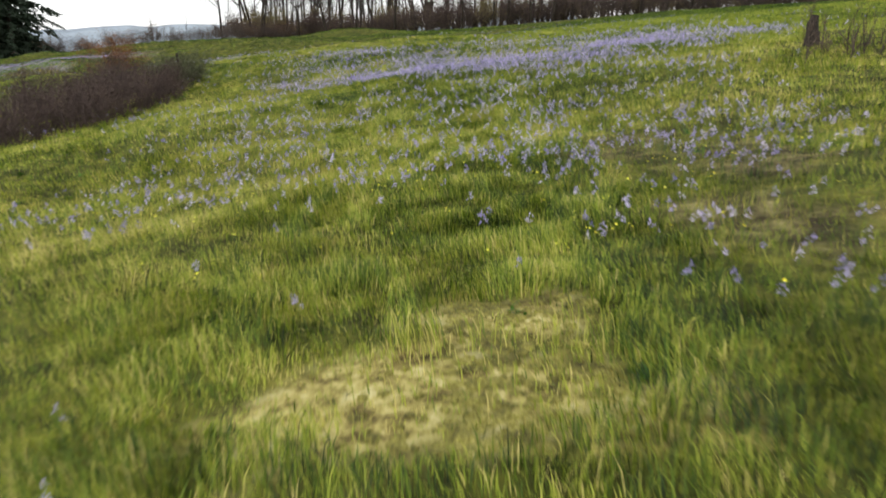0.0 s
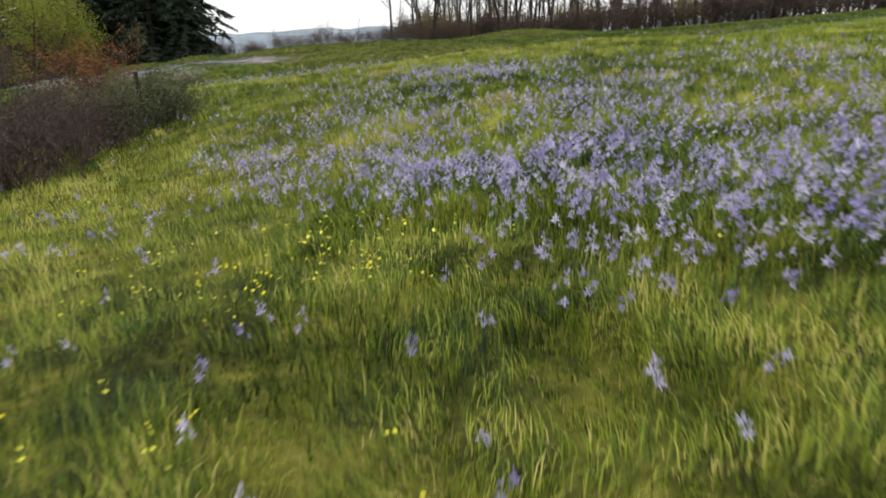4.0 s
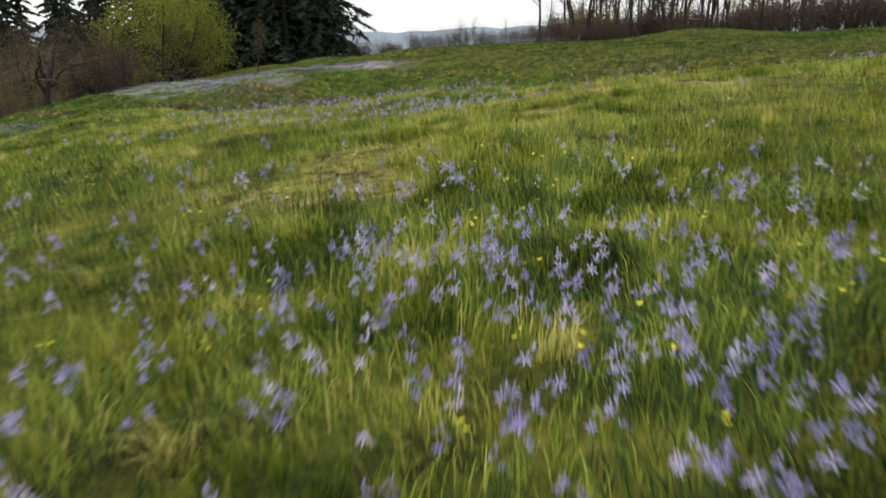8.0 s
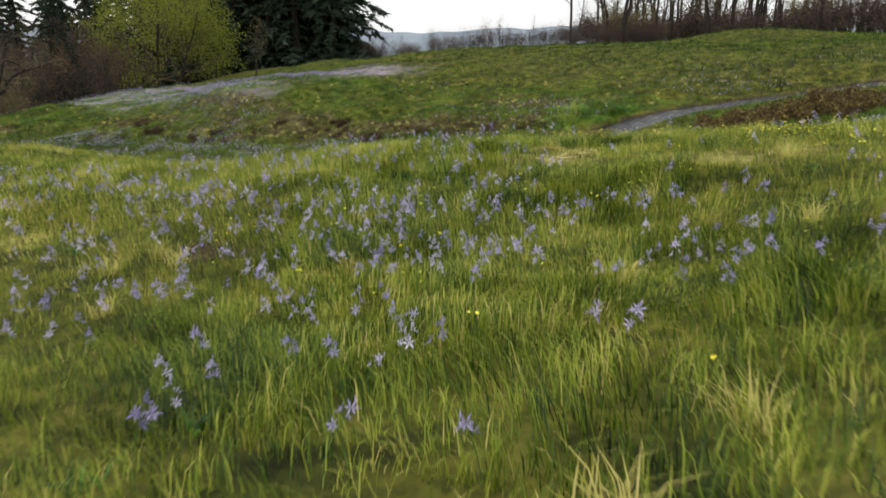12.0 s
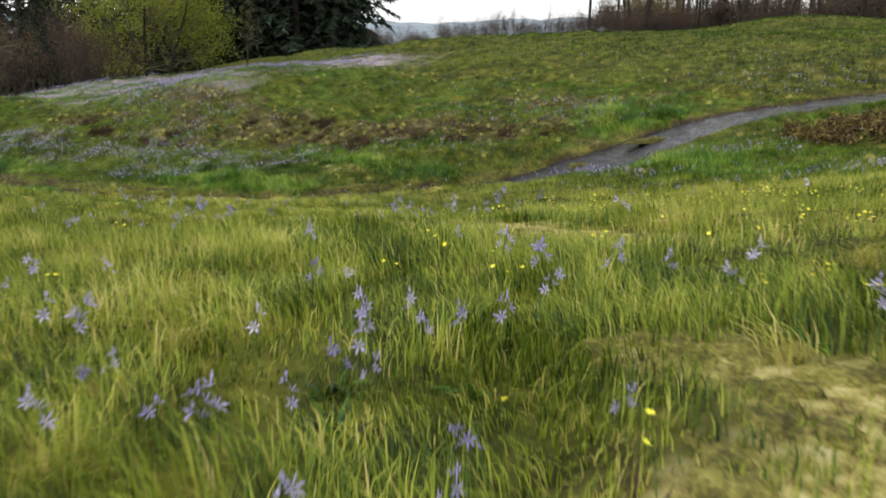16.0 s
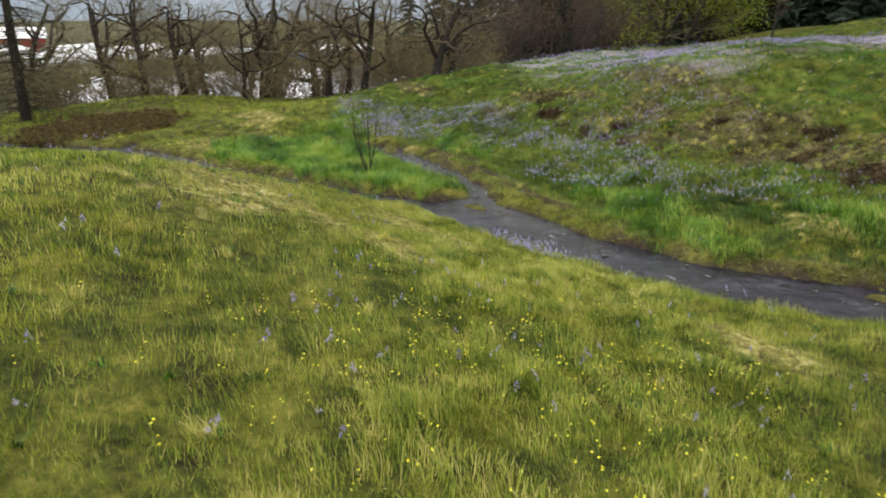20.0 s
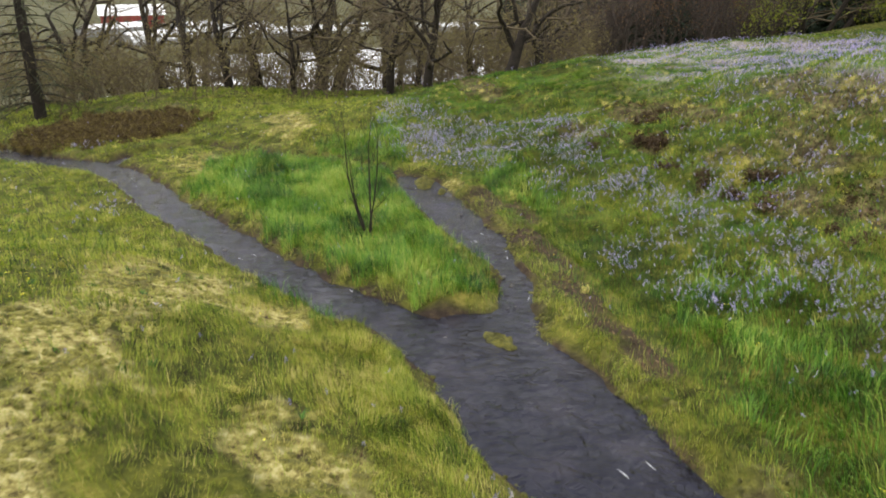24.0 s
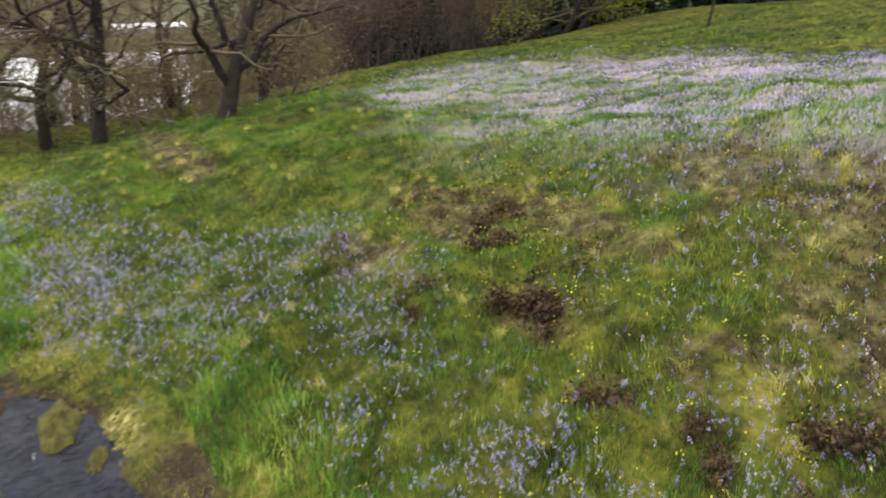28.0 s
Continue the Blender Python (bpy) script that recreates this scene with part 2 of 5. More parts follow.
valley = ground_layer(0.02, 6, [(0.3, (0.055, 0.05, 0.03)), (0.5, (0.08, 0.08, 0.038)), (0.7, (0.13, 0.12, 0.08))])
c = over(turf, bloom, "bloom")
c = over(c, bare, "bare")
c = over(c, moss, "moss")
c = over(c, mud, "mud")
c = over(c, valley, "valley")
ln.new(c, b.inputs["Base Color"])
n = nd.new("ShaderNodeTexNoise")
n.inputs["Scale"].default_value, n.inputs["Detail"].default_value = 11, 8
ln.new(co.outputs["Object"], n.inputs["Vector"])
bp = nd.new("ShaderNodeBump")
bp.inputs["Strength"].default_value, bp.inputs["Distance"].default_value = 0.9, 0.06
ln.new(n.outputs["Fac"], bp.inputs["Height"])
ln.new(bp.outputs[0], b.inputs["Normal"])

# ---- the lie of the land: a tilted field, knolls and hollows (x, y, radius, rise) ----
PLANE = (-0.793, 0.0680, 0.0290)
KNOLLS = [
    (-35, 60, 13, -3.46),
    (-67, 45, 13, -2.62),
    (-9, 66, 9, -2.18),
    (-76, 73, 6, -1.47),
    (-35, 99, 13, 1.80),
    (-51, 138, 13, 2.06),
    (-20, 12, 9, -2.15),
    (-40, 73, 6, 2.17),
    (-14, 123, 6, 1.59),
    (-41, 33, 9, -2.42),
    (-32, 48, 6, 1.36),
    (4, 80, 6, -0.79),
    (-61, 109, 6, 1.61),
    (-18, 55, 6, -0.42),
    (-72, 120, 6, 1.08),
    (-58, 80, 6, 0.69),
    (23, 114, 9, -1.50),
    (0, 33, 6, 0.42),
    (-58, 66, 6, 0.65),
    (-61, 30, 6, -1.50),
    (-50, 55, 6, -0.60),
    (-72, 62, 6, -1.10),
    (-32, 123, 6, 0.79),
    (-47, 102, 6, 0.53),
    (-65, 134, 6, 0.87),
]
# gentle swells of the walked meadow
SWELLS = [
    (0.4, 0.4, 8, -0.61),
    (-23.0, 46.0, 5, 0.67),
    (-10.7, 44.8, 3.5, 0.45),
    (-4.4, 19.6, 8, -0.16),
    (10.0, -14.0, 8, -0.49),
    (-14.9, 51.1, 3.5, -0.32),
    (-6.5, 38.5, 3.5, -0.34),
    (-27.5, 55.3, 3.5, -0.29),
    (-27.5, 46.9, 3.5, 0.58),
    (-19.1, 55.3, 3.5, 0.18),
    (-6.5, 32.2, 3.5, 0.14),
    (-17.0, 40.6, 3.5, 0.21),
    (16.0, 4.0, 5, -0.26),
    (-2.3, 4.9, 3.5, -0.53),
    (-29.6, 40.6, 3.5, -0.37),
    (-4.4, -11.9, 3.5, -0.31),
    (-4.4, 17.5, 3.5, -0.29),
    (-4.4, 46.9, 3.5, 0.15),
    (-0.2, 38.5, 3.5, 0.34),
    (1.9, 32.2, 3.5, -0.22),
    (-0.2, 17.5, 3.5, -0.19),
    (8.2, 4.9, 3.5, -0.25),
    (-25.4, 38.5, 3.5, -0.23),
    (16.0, -5.0, 5, -0.19),
    (-70.0, 48.0, 6, 1.3),
    (-4.2, 67.8, 3, 0.6),
]
# Streams, downstream: x, y, water level, half width
MAIN = [(22, 92, 2.6, 0.9), (6, 82, 1.0, 1.0), (-3, 77.5, -0.4, 1.2), (-8.5, 74, -1.2, 1.25), (-12, 71.3, -1.8, 1.2), (-14.8, 67.5, -2.8, 1.3), (-17, 64.2, -3.6, 1.5),
        (-20, 61.8, -3.85, 1.2), (-23.5, 59.6, -4.15, 1.1), (-27.5, 58.6, -4.45, 1.1), (-30, 58.2, -4.65, 1.35), (-32.6, 57.9, -4.78, 1.2)]
LEFT = [(-32, 57.4, -4.75, 0.9), (-33.5, 56.7, -4.82, 0.7), (-35.2, 55.5, -4.92, 0.65), (-37.3, 54.4, -5.06, 0.65), (-40.5, 53, -5.28, 0.75), (-44.6, 51.1, -5.56, 0.75),
        (-51, 48.5, -5.98, 0.8), (-54, 46.5, -6.2, 0.9), (-58, 42.5, -6.5, 0.9), (-66, 36, -7.1, 0.9)]
RIGHT = [(-32.6, 58.5, -4.77, 0.7), (-33.7, 59.0, -4.82, 0.42), (-34.8, 59.4, -4.88, 0.4), (-36.5, 59.65, -5.0, 0.45), (-39, 59.55, -5.12, 0.75), (-43, 59.3, -5.3, 0.85), (-45.2, 59.15, -5.38, 0.85), (-46.7, 58.9, -5.44, 0.4)]
THIN = [(-46.6, 58.9, -5.45, 0.35), (-48.2, 58.4, -5.62, 0.18), (-50.5, 56.9, -5.8, 0.3), (-53.2, 54.4, -6.0, 0.3), (-56.8, 51, -6.15, 0.25), (-56, 48.3, -6.2, 0.35), (-54, 46.8, -6.22, 0.5)]
STREAMS = [MAIN, LEFT, RIGHT, THIN]

rng = np.random.default_rng(7)
_LAT = rng.random((256, 256))


def value_noise(x, y, size):
    """Smooth noise from 0 to 1 over the plan, with lumps of about that size."""
    u, v = np.asarray(x, float) / size, np.asarray(y, float) / size
    i, j = np.floor(u).astype(int), np.floor(v).astype(int)
    fu, fv = u - i, v - j
    fu, fv = fu * fu * (3 - 2 * fu), fv * fv * (3 - 2 * fv)
    g = lambda a, b: _LAT[a % 256, b % 256]
    return (g(i, j) * (1 - fu) + g(i + 1, j) * fu) * (1 - fv) + (g(i, j + 1) * (1 - fu) + g(i + 1, j + 1) * fu) * fv


def smooth(a, b, v):
    s = np.clip((v - a) / (b - a), 0, 1)
    return s * s * (3 - 2 * s)


def dense(line, step=0.5):
    """A rounded line through the nodes."""
    p = np.array(line, float)
    q = np.vstack([2 * p[0] - p[1], p, 2 * p[-1] - p[-2]])
    out = []
    for k in range(len(p) - 1):
        a, b_, c_, d = q[k : k + 4]
        n_ = max(2, int(np.linalg.norm(c_[:2] - b_[:2]) / step))
        s = (np.arange(n_) / n_)[:, None]
        out.append(0.5 * (2 * b_ + (c_ - a) * s + (2 * a - 5 * b_ + 4 * c_ - d) * s**2 + (3 * b_ - a - 3 * c_ + d) * s**3))
    out.append(p[-1:])
    return np.vstack(out)


RUNS = [dense(s) for s in STREAMS]
_SEG = np.vstack([np.hstack([r[:-1], r[1:]]) for r in RUNS])


def to_stream(x, y):
    """Distance outside the nearest stream's edge (negative in the water) and its water level."""
    x, y = np.asarray(x, float), np.asarray(y, float)
    best, level = np.full(x.shape, 1e9), np.zeros(x.shape)
    near = (x > -75) & (x < 30) & (y > 28) & (y < 100)
    xn, yn = x[near], y[near]
    bn, lv = np.full(xn.shape, 1e9), np.zeros(xn.shape)
    for ax, ay, az, aw, bx, by, bz, bw in _SEG:
        dx, dy = bx - ax, by - ay
        s = np.clip(((xn - ax) * dx + (yn - ay) * dy) / (dx * dx + dy * dy + 1e-9), 0, 1)
        d = np.hypot(xn - ax - s * dx, yn - ay - s * dy) - (aw + s * (bw - aw))
        m = d < bn
        bn[m], lv[m] = d[m], (az + s * (bz - az))[m]
    best[near], level[near] = bn, lv
    return best, level


def hill(x, y):
    z = PLANE[0] + PLANE[1] * x + PLANE[2] * y
    for kx, ky, kr, rise in KNOLLS:
        z = z + rise * np.exp(-((x - kx) ** 2 + (y - ky) ** 2) / (2 * kr * kr))
    for kx, ky, kr, rise in SWELLS:
        z = z + rise * np.exp(-((x - kx) ** 2 + (y - ky) ** 2) / (2 * kr * kr))
    return z


def land(x, y, rough=True):
    """Height of the ground."""
    x, y = np.asarray(x, float), np.asarray(y, float)
    xc, yc = np.clip(x, -72, 45), np.clip(y, -12, 135)
    z = hill(xc, yc)
    z = z + 0.02 * np.clip(y - 135, 0, 60)
    # the slope beyond the oaks falls into the valley
    drop = smooth(0, 95, -70 + 4 * smooth(70, 85, y) - x - 0.2 * np.clip(y - 75, 0, None))
    far = np.hypot(x + 20, y - 50)
    drop = np.maximum(drop, smooth(190, 420, far))
    z = z + (-27 - z) * drop
    if rough:
        k = smooth(120, 60, far)
        z = z + k * (0.16 * (value_noise(x, y, 3.1) - 0.5) + 0.09 * (value_noise(x + 40, y, 1.1) - 0.5) + 0.05 * (value_noise(x, y + 90, 0.45) - 0.5))
    if rough:
        z = z + k * smooth(59, 63, y) * smooth(-2, -8, x) * (0.32 * (value_noise(x, y, 1.5) - 0.5) + 0.20 * (value_noise(x, y, 0.6) - 0.5))
    # the mossy mound ends in a low ledge
    d = 0.79 * (y - np.minimum(36.55 + 0.78 * (x + 4), 37.3)) + 0.5 * (value_noise(x, y + 7, 0.9) - 0.5)
    z = z + 0.20 * smooth(0.5, -0.15, d) * smooth(-2.6, -0.5, d) * smooth(-8.8, -7.0, x) * smooth(-1.0, -2.6, x)
    u, lv = to_stream(x, y)
    u = u + 0.28 * (value_noise(x, y, 0.7) - 0.5)
    lip = lv + 0.06 + (0.14 * smooth(0, 0.35, u) + 0.10 * value_noise(x, y, 0.5) * smooth(0, 0.3, u)) * (0.3 + 0.7 * smooth(-12, -17, x))
    bank = lip + (z - lip) * smooth(0.1, 2.6, u)
    bed = lv - 0.16 * smooth(0, -0.4, u) + 0.06 * smooth(-0.3, 0.1, u)
    return np.where(u > 2.6, z, np.where(u > 0, bank, bed))


def patch(x, y, spots, ragged=0.5, size=0.8, soft=0.4):
    """How far places lie in one of the spots (x, y, rx, ry), with a ragged edge: 0 to 1."""
    best = np.zeros(np.shape(x))
    n_ = value_noise(x, y, size) * 0.6 + value_noise(x + 33, y, size * 0.35) * 0.4
    for sx, sy, rx, ry in spots:
        d = np.hypot((x - sx) / rx, (y - sy) / ry)
        best = np.maximum(best, smooth(1.15, 1.15 - soft, d + ragged * (n_ - 0.5) * 2))
    return best


MOSS = [(3.9, -3.9, 1.1, 0.6), (4.4, -2.9, 0.6, 0.4), (1.25, 22.8, 0.95, 0.6), (-3.9, 30.9, 0.7, 1.0), (-3.5, 29.6, 0.6, 0.6), (-5.7, 34.7, 1.9, 0.7), (-4.4, 35.7, 1.2, 0.8), (-3.0, 36.1, 1.0, 1.2), (-4.2, 33.2, 0.75, 0.55), (-3.2, 34.0, 0.55, 0.6), (-1.2, 36.4, 1.4, 0.6),
        (-5.6, 43.5, 1.2, 0.4), (-7.5, 44.2, 0.75, 0.32), (-7.4, 43.4, 0.7, 0.5), (-12.3, 47.9, 0.9, 0.4), (-10.4, 47.4, 0.9, 0.4), (-9.4, 47.0, 0.7, 0.5), (-14.8, 49.0, 1.2, 0.5), (-12.3, 51.4, 0.8, 0.7), (-26.0, 50.4, 1.6, 1.2), (-18.8, 56.2, 1.0, 0.4)]
MOSS += [(-28.9, 50.4, 2.2, 1.3), (-30.4, 51.6, 1.8, 1.0), (-27.4, 51.6, 2.0, 1.0), (-27.2, 54.9, 2.2, 0.8), (-25.0, 52.2, 0.9, 0.6), (-23.6, 53.2, 1.0, 0.5), (-34.4, 52.6, 2.2, 1.2), (-33.3, 54.3, 1.2, 0.6), (-24.2, 63.2, 0.9, 0.45), (-44.3, 60.2, 1.0, 0.35),
         (-52, 51.2, 2.6, 0.9), (-59, 55, 3, 1.2), (-14.4, 40.3, 1.4, 0.3)]
BARE = [(7.4, 2.6, 1.7, 1.6), (7.0, -0.6, 1.3, 1.2), (-42.6, 68.2, 2.2, 0.8), (-38.2, 66.4, 1.4, 0.6), (-36.2, 67.6, 1.2, 0.5), (-41.2, 66.0, 0.9, 0.35), (-33.6, 66.8, 1.2, 0.5), (-35.4, 66.4, 1.0, 0.5), (-23, 69.5, 7.5, 2.2), (-31, 68.6, 6, 1.8), (-39, 70, 4, 1.4), (-46.6, 67.2, 2.6, 0.9), (-44.2, 68.6, 2.0, 0.6), (-46, 65.2, 1.6, 0.8), (-57.5, 64.6, 3.8, 0.8), (-37.6, 66.1, 0.8, 0.4), (-39.2, 65.5, 0.7, 0.35), (-63.5, 46.2, 4.8, 2.4), (-7.5, 43.2, 0.7, 0.5), (-10.0, 46.4, 0.5, 0.3), (-8.3, 46.5, 0.9, 0.7), (-6.4, 66.7, 2.4, 0.9), (-18, 74, 5, 1.5)]
BLOOM = [(-45, 74, 8, 4), (-50, 77.5, 9, 7), (-43, 78.5, 8, 6), (-39, 83, 6, 5), (-55, 75, 6, 5)]
LITTER = [(1.0, 22.35, 0.25, 0.16), (1.6, 22.5, 0.14, 0.1), (-4.9, 35.3, 0.25, 0.14), (-5.7, 34.9, 0.2, 0.12), (-3.4, 35.6, 0.2, 0.15), (-4.2, 34.4, 0.25, 0.15), (-4.0, 33.0, 0.2, 0.2), (-3.5, 29.75, 0.35, 0.22), (-2.6, 36.4, 0.3, 0.12), (2.7, 11.2, 0.4, 0.2), (1.15, 22.65, 0.22, 0.16), (-9.2, 39.4, 0.45, 0.3), (-42.2, 60.7, 1.6, 0.4), (-33.4, 60.3, 1.6, 0.45), (-37.5, 60.7, 1.8, 0.4), (-39.8, 61.1, 1.2, 0.35), (-35.4, 60.6, 0.8, 0.35), (-31, 60.4, 1.4, 0.3)]
LUSH = [(-38.6, 56.7, 4.6, 1.9), (-35.6, 57.6, 2.2, 1.3), (-45, 55.6, 6, 2.2), (-26.8, 61.4, 2.6, 0.9), (-15.5, 71.5, 2.2, 3), (-22.5, 64.0, 3.0, 0.9), (-43, 61.9, 3.5, 0.8), (-10.5, 64, 3.5, 1.6), (-49.5, 57.6, 4.5, 1.6), (-48.8, 53.6, 4.6, 2.3), (-30, 62, 3, 0.9), (-25.5, 60.9, 2.6, 0.7), (-32.5, 63.2, 2, 0.7), (-41.5, 56.2, 7, 2.4), (-52.5, 59.2, 4, 0.6)]

# ---- ground ----
def spaced(stops):
    out = []
    for a, b_, step in stops:
        out.append(np.arange(a, b_, step))
    return np.concatenate(out)


_grow = np.cumsum(np.geomspace(1.2, 330, 24))
xs = np.concatenate([-72 - _grow[::-1], spaced([(-72, -58, 0.45), (-58, -13, 0.18), (-13, 14, 0.3), (14, 45, 1.2)]), 45 + _grow])
ys = np.concatenate([-12 - _grow[::-1], spaced([(-12, -7, 1.0), (-7, 45, 0.3), (45, 76, 0.18), (76, 100, 0.5), (100, 140, 1.4)]), 140 + _grow])
gx, gy = np.meshgrid(xs, ys)
gz = land(gx, gy)


def mesh_object(name, v, f, mat, parent=None, attrs=None, soft=False):
    """One mesh object from arrays of corners and of triangles or quads."""
    me = bpy.data.meshes.new(name)
    v, f = np.asarray(v, np.float32), np.asarray(f, np.int32)
    k = f.shape[1]
    me.vertices.add(len(v))
    me.vertices.foreach_set("co", v.ravel())
    me.loops.add(f.size)
    me.loops.foreach_set("vertex_index", f.ravel())
    me.polygons.add(len(f))
    me.polygons.foreach_set("loop_start", np.arange(len(f), dtype=np.int32) * k)
    if soft:
        me.polygons.foreach_set("use_smooth", np.ones(len(f), bool))
    for key, val in (attrs or {}).items():
        a = me.attributes.new(key, "FLOAT", "POINT")
        a.data.foreach_set("value", np.asarray(val, np.float32).ravel())
    me.update(calc_edges=True)
    me.validate()
    me.materials.append(mat)
    ob = new(name, me)
    if parent:
        ob.parent = parent
    return ob


def grid_faces(rows, cols):
    i = (np.arange(rows - 1)[:, None] * cols + np.arange(cols - 1)[None]).ravel()
    return np.stack([i, i + 1, i + cols + 1, i + cols], 1)


u_, lv_ = to_stream(gx, gy)
far_ = np.hypot(gx + 20, gy - 50)
a_mud = smooth(0.22, -0.08, u_ + 0.5 * (value_noise(gx, gy, 0.6) - 0.5)) * (u_ < 5) + 0.9 * patch(gx, gy, LITTER, 0.6, 0.5)
a_moss = patch(gx, gy, MOSS, 0.9, 0.9) * smooth(0.16, 0.45, value_noise(gx + 3, gy, 0.5) * 0.5 + value_noise(gx, gy + 3, 1.2) * 0.5) + 0.16 * smooth(1.1, 0.5, u_) * smooth(0.45, 0.65, value_noise(gx, gy, 1.0))
a_bare = patch(gx, gy, BARE, 0.8, 1.1) * smooth(0.25, 0.55, value_noise(gx, gy, 0.5) * 0.5 + value_noise(gx, gy, 1.3) * 0.5)
a_bloom = patch(gx, gy, BLOOM, 0.4, 2.5, 0.75) * 0.95 * smooth(0.05, 0.5, value_noise(gx, gy, 2.0) * 0.6 + value_noise(gx, gy, 5.0) * 0.4)
a_valley = smooth(95, 130, far_) * smooth(-66, -80, gx) + smooth(240, 300, far_)
ground = mesh_object("ground", np.stack([gx, gy, gz], -1).reshape(-1, 3), grid_faces(len(ys), len(xs)), M_GROUND, soft=True,
                     attrs={"mud": np.clip(a_mud, 0, 1), "moss": np.clip(a_moss, 0, 1), "bare": a_bare, "bloom": a_bloom, "valley": np.clip(a_valley, 0, 1)})
tagged(ground, "rolling green meadow turf with yellow moss and bare patches", "meadow", kind="structure")


def on_grid(values, x, y):
    """Reads a grid of the ground's values at places of the plan."""
    x, y = np.asarray(x, float), np.asarray(y, float)
    i, j = np.clip(np.searchsorted(xs, x) - 1, 0, len(xs) - 2), np.clip(np.searchsorted(ys, y) - 1, 0, len(ys) - 2)
    s, t_ = np.clip((x - xs[i]) / (xs[i + 1] - xs[i]), 0, 1), np.clip((y - ys[j]) / (ys[j + 1] - ys[j]), 0, 1)
    return (values[j, i] * (1 - s) + values[j, i + 1] * s) * (1 - t_) + (values[j + 1, i] * (1 - s) + values[j + 1, i + 1] * s) * t_


def lie(x, y):
    return on_grid(gz, x, y)


def wet(x, y):
    return on_grid(np.minimum(u_, 50), x, y), on_grid(lv_, x, y)


# ---- water ----
wx, wy = np.meshgrid(np.arange(-67, 23, 0.16), np.arange(34, 93, 0.16))
keep_w = to_stream(wx, wy)[0] < 0.5
sum_w, sum_z = np.zeros(keep_w.sum()), np.zeros(keep_w.sum())
px_, py_ = wx[keep_w], wy[keep_w]
for ax, ay, az, aw, bx, by, bz, bw in _SEG:
    dx, dy = bx - ax, by - ay
    s = np.clip(((px_ - ax) * dx + (py_ - ay) * dy) / (dx * dx + dy * dy + 1e-9), 0, 1)
    g = np.exp(-2.2 * np.hypot(px_ - ax - s * dx, py_ - ay - s * dy))
    sum_w += g
    sum_z += g * (az + s * (bz - az))
wz = np.zeros(wx.shape)
wz[keep_w] = sum_z / sum_w + 0.045 * (value_noise(px_, py_, 0.4) - 0.5) + 0.02 * (value_noise(px_, py_, 0.9) - 0.5)
quads = grid_faces(*wx.shape)
quads = quads[keep_w.ravel()[quads].all(1)]
used, quads = np.unique(quads, return_inverse=True)
water = mesh_object("water", np.stack([wx, wy, wz], -1).reshape(-1, 3)[used], quads.reshape(-1, 4), M_WATER, soft=True)
tagged(water, "dark shallow stream rippling round a grassy island", "stream", kind="structure")

# ---- grass ----
# The middle of the strip of meadow that is walked over, and how finely it is planted
TRACK = dense([(4.1, -8, 0, 0), (3.9, 1, 0, 0), (3.4, 10, 0, 0), (2.4, 17.5, 0, 0), (0.2, 24.5, 0, 0), (-3.6, 34, 0, 0), (-8, 42.5, 0, 0), (-12, 49, 0, 0), (-19, 54, 0, 0), (-31, 58, 0, 0), (-41, 62, 0, 0)], 1.0)[:, :2]


_tx, _ty = np.arange(-90, 60, 0.5), np.arange(-12, 140, 0.5)
_mx, _my = np.meshgrid(_tx, _ty)
_off = np.full(_mx.shape, 1e9)
for tx, ty in TRACK:
    _off = np.minimum(_off, np.hypot(_mx - tx, _my - ty))


def off_track(x, y):
    """Distance from that middle line."""
    u, v = np.clip((np.asarray(x) + 90) / 0.5, 0, len(_tx) - 1.001), np.clip((np.asarray(y) + 12) / 0.5, 0, len(_ty) - 1.001)
    i, j = u.astype(int), v.astype(int)
    s, t_ = u - i, v - j
    return (_off[j, i] * (1 - s) + _off[j, i + 1] * s) * (1 - t_) + (_off[j + 1, i] * (1 - s) + _off[j + 1, i + 1] * s) * t_


def sow(density, x0, x1, y0, y1, cell=0.5):
    """Random places with so many to the square metre."""
    cx, cy = np.meshgrid(np.arange(x0, x1, cell), np.arange(y0, y1, cell))
    n_ = rng.poisson(np.clip(density(cx + cell / 2, cy + cell / 2), 0, None) * cell * cell).ravel()
    x = np.repeat(cx.ravel(), n_) + rng.random(n_.sum()) * cell
    y = np.repeat(cy.ravel(), n_) + rng.random(n_.sum()) * cell
    return x, y


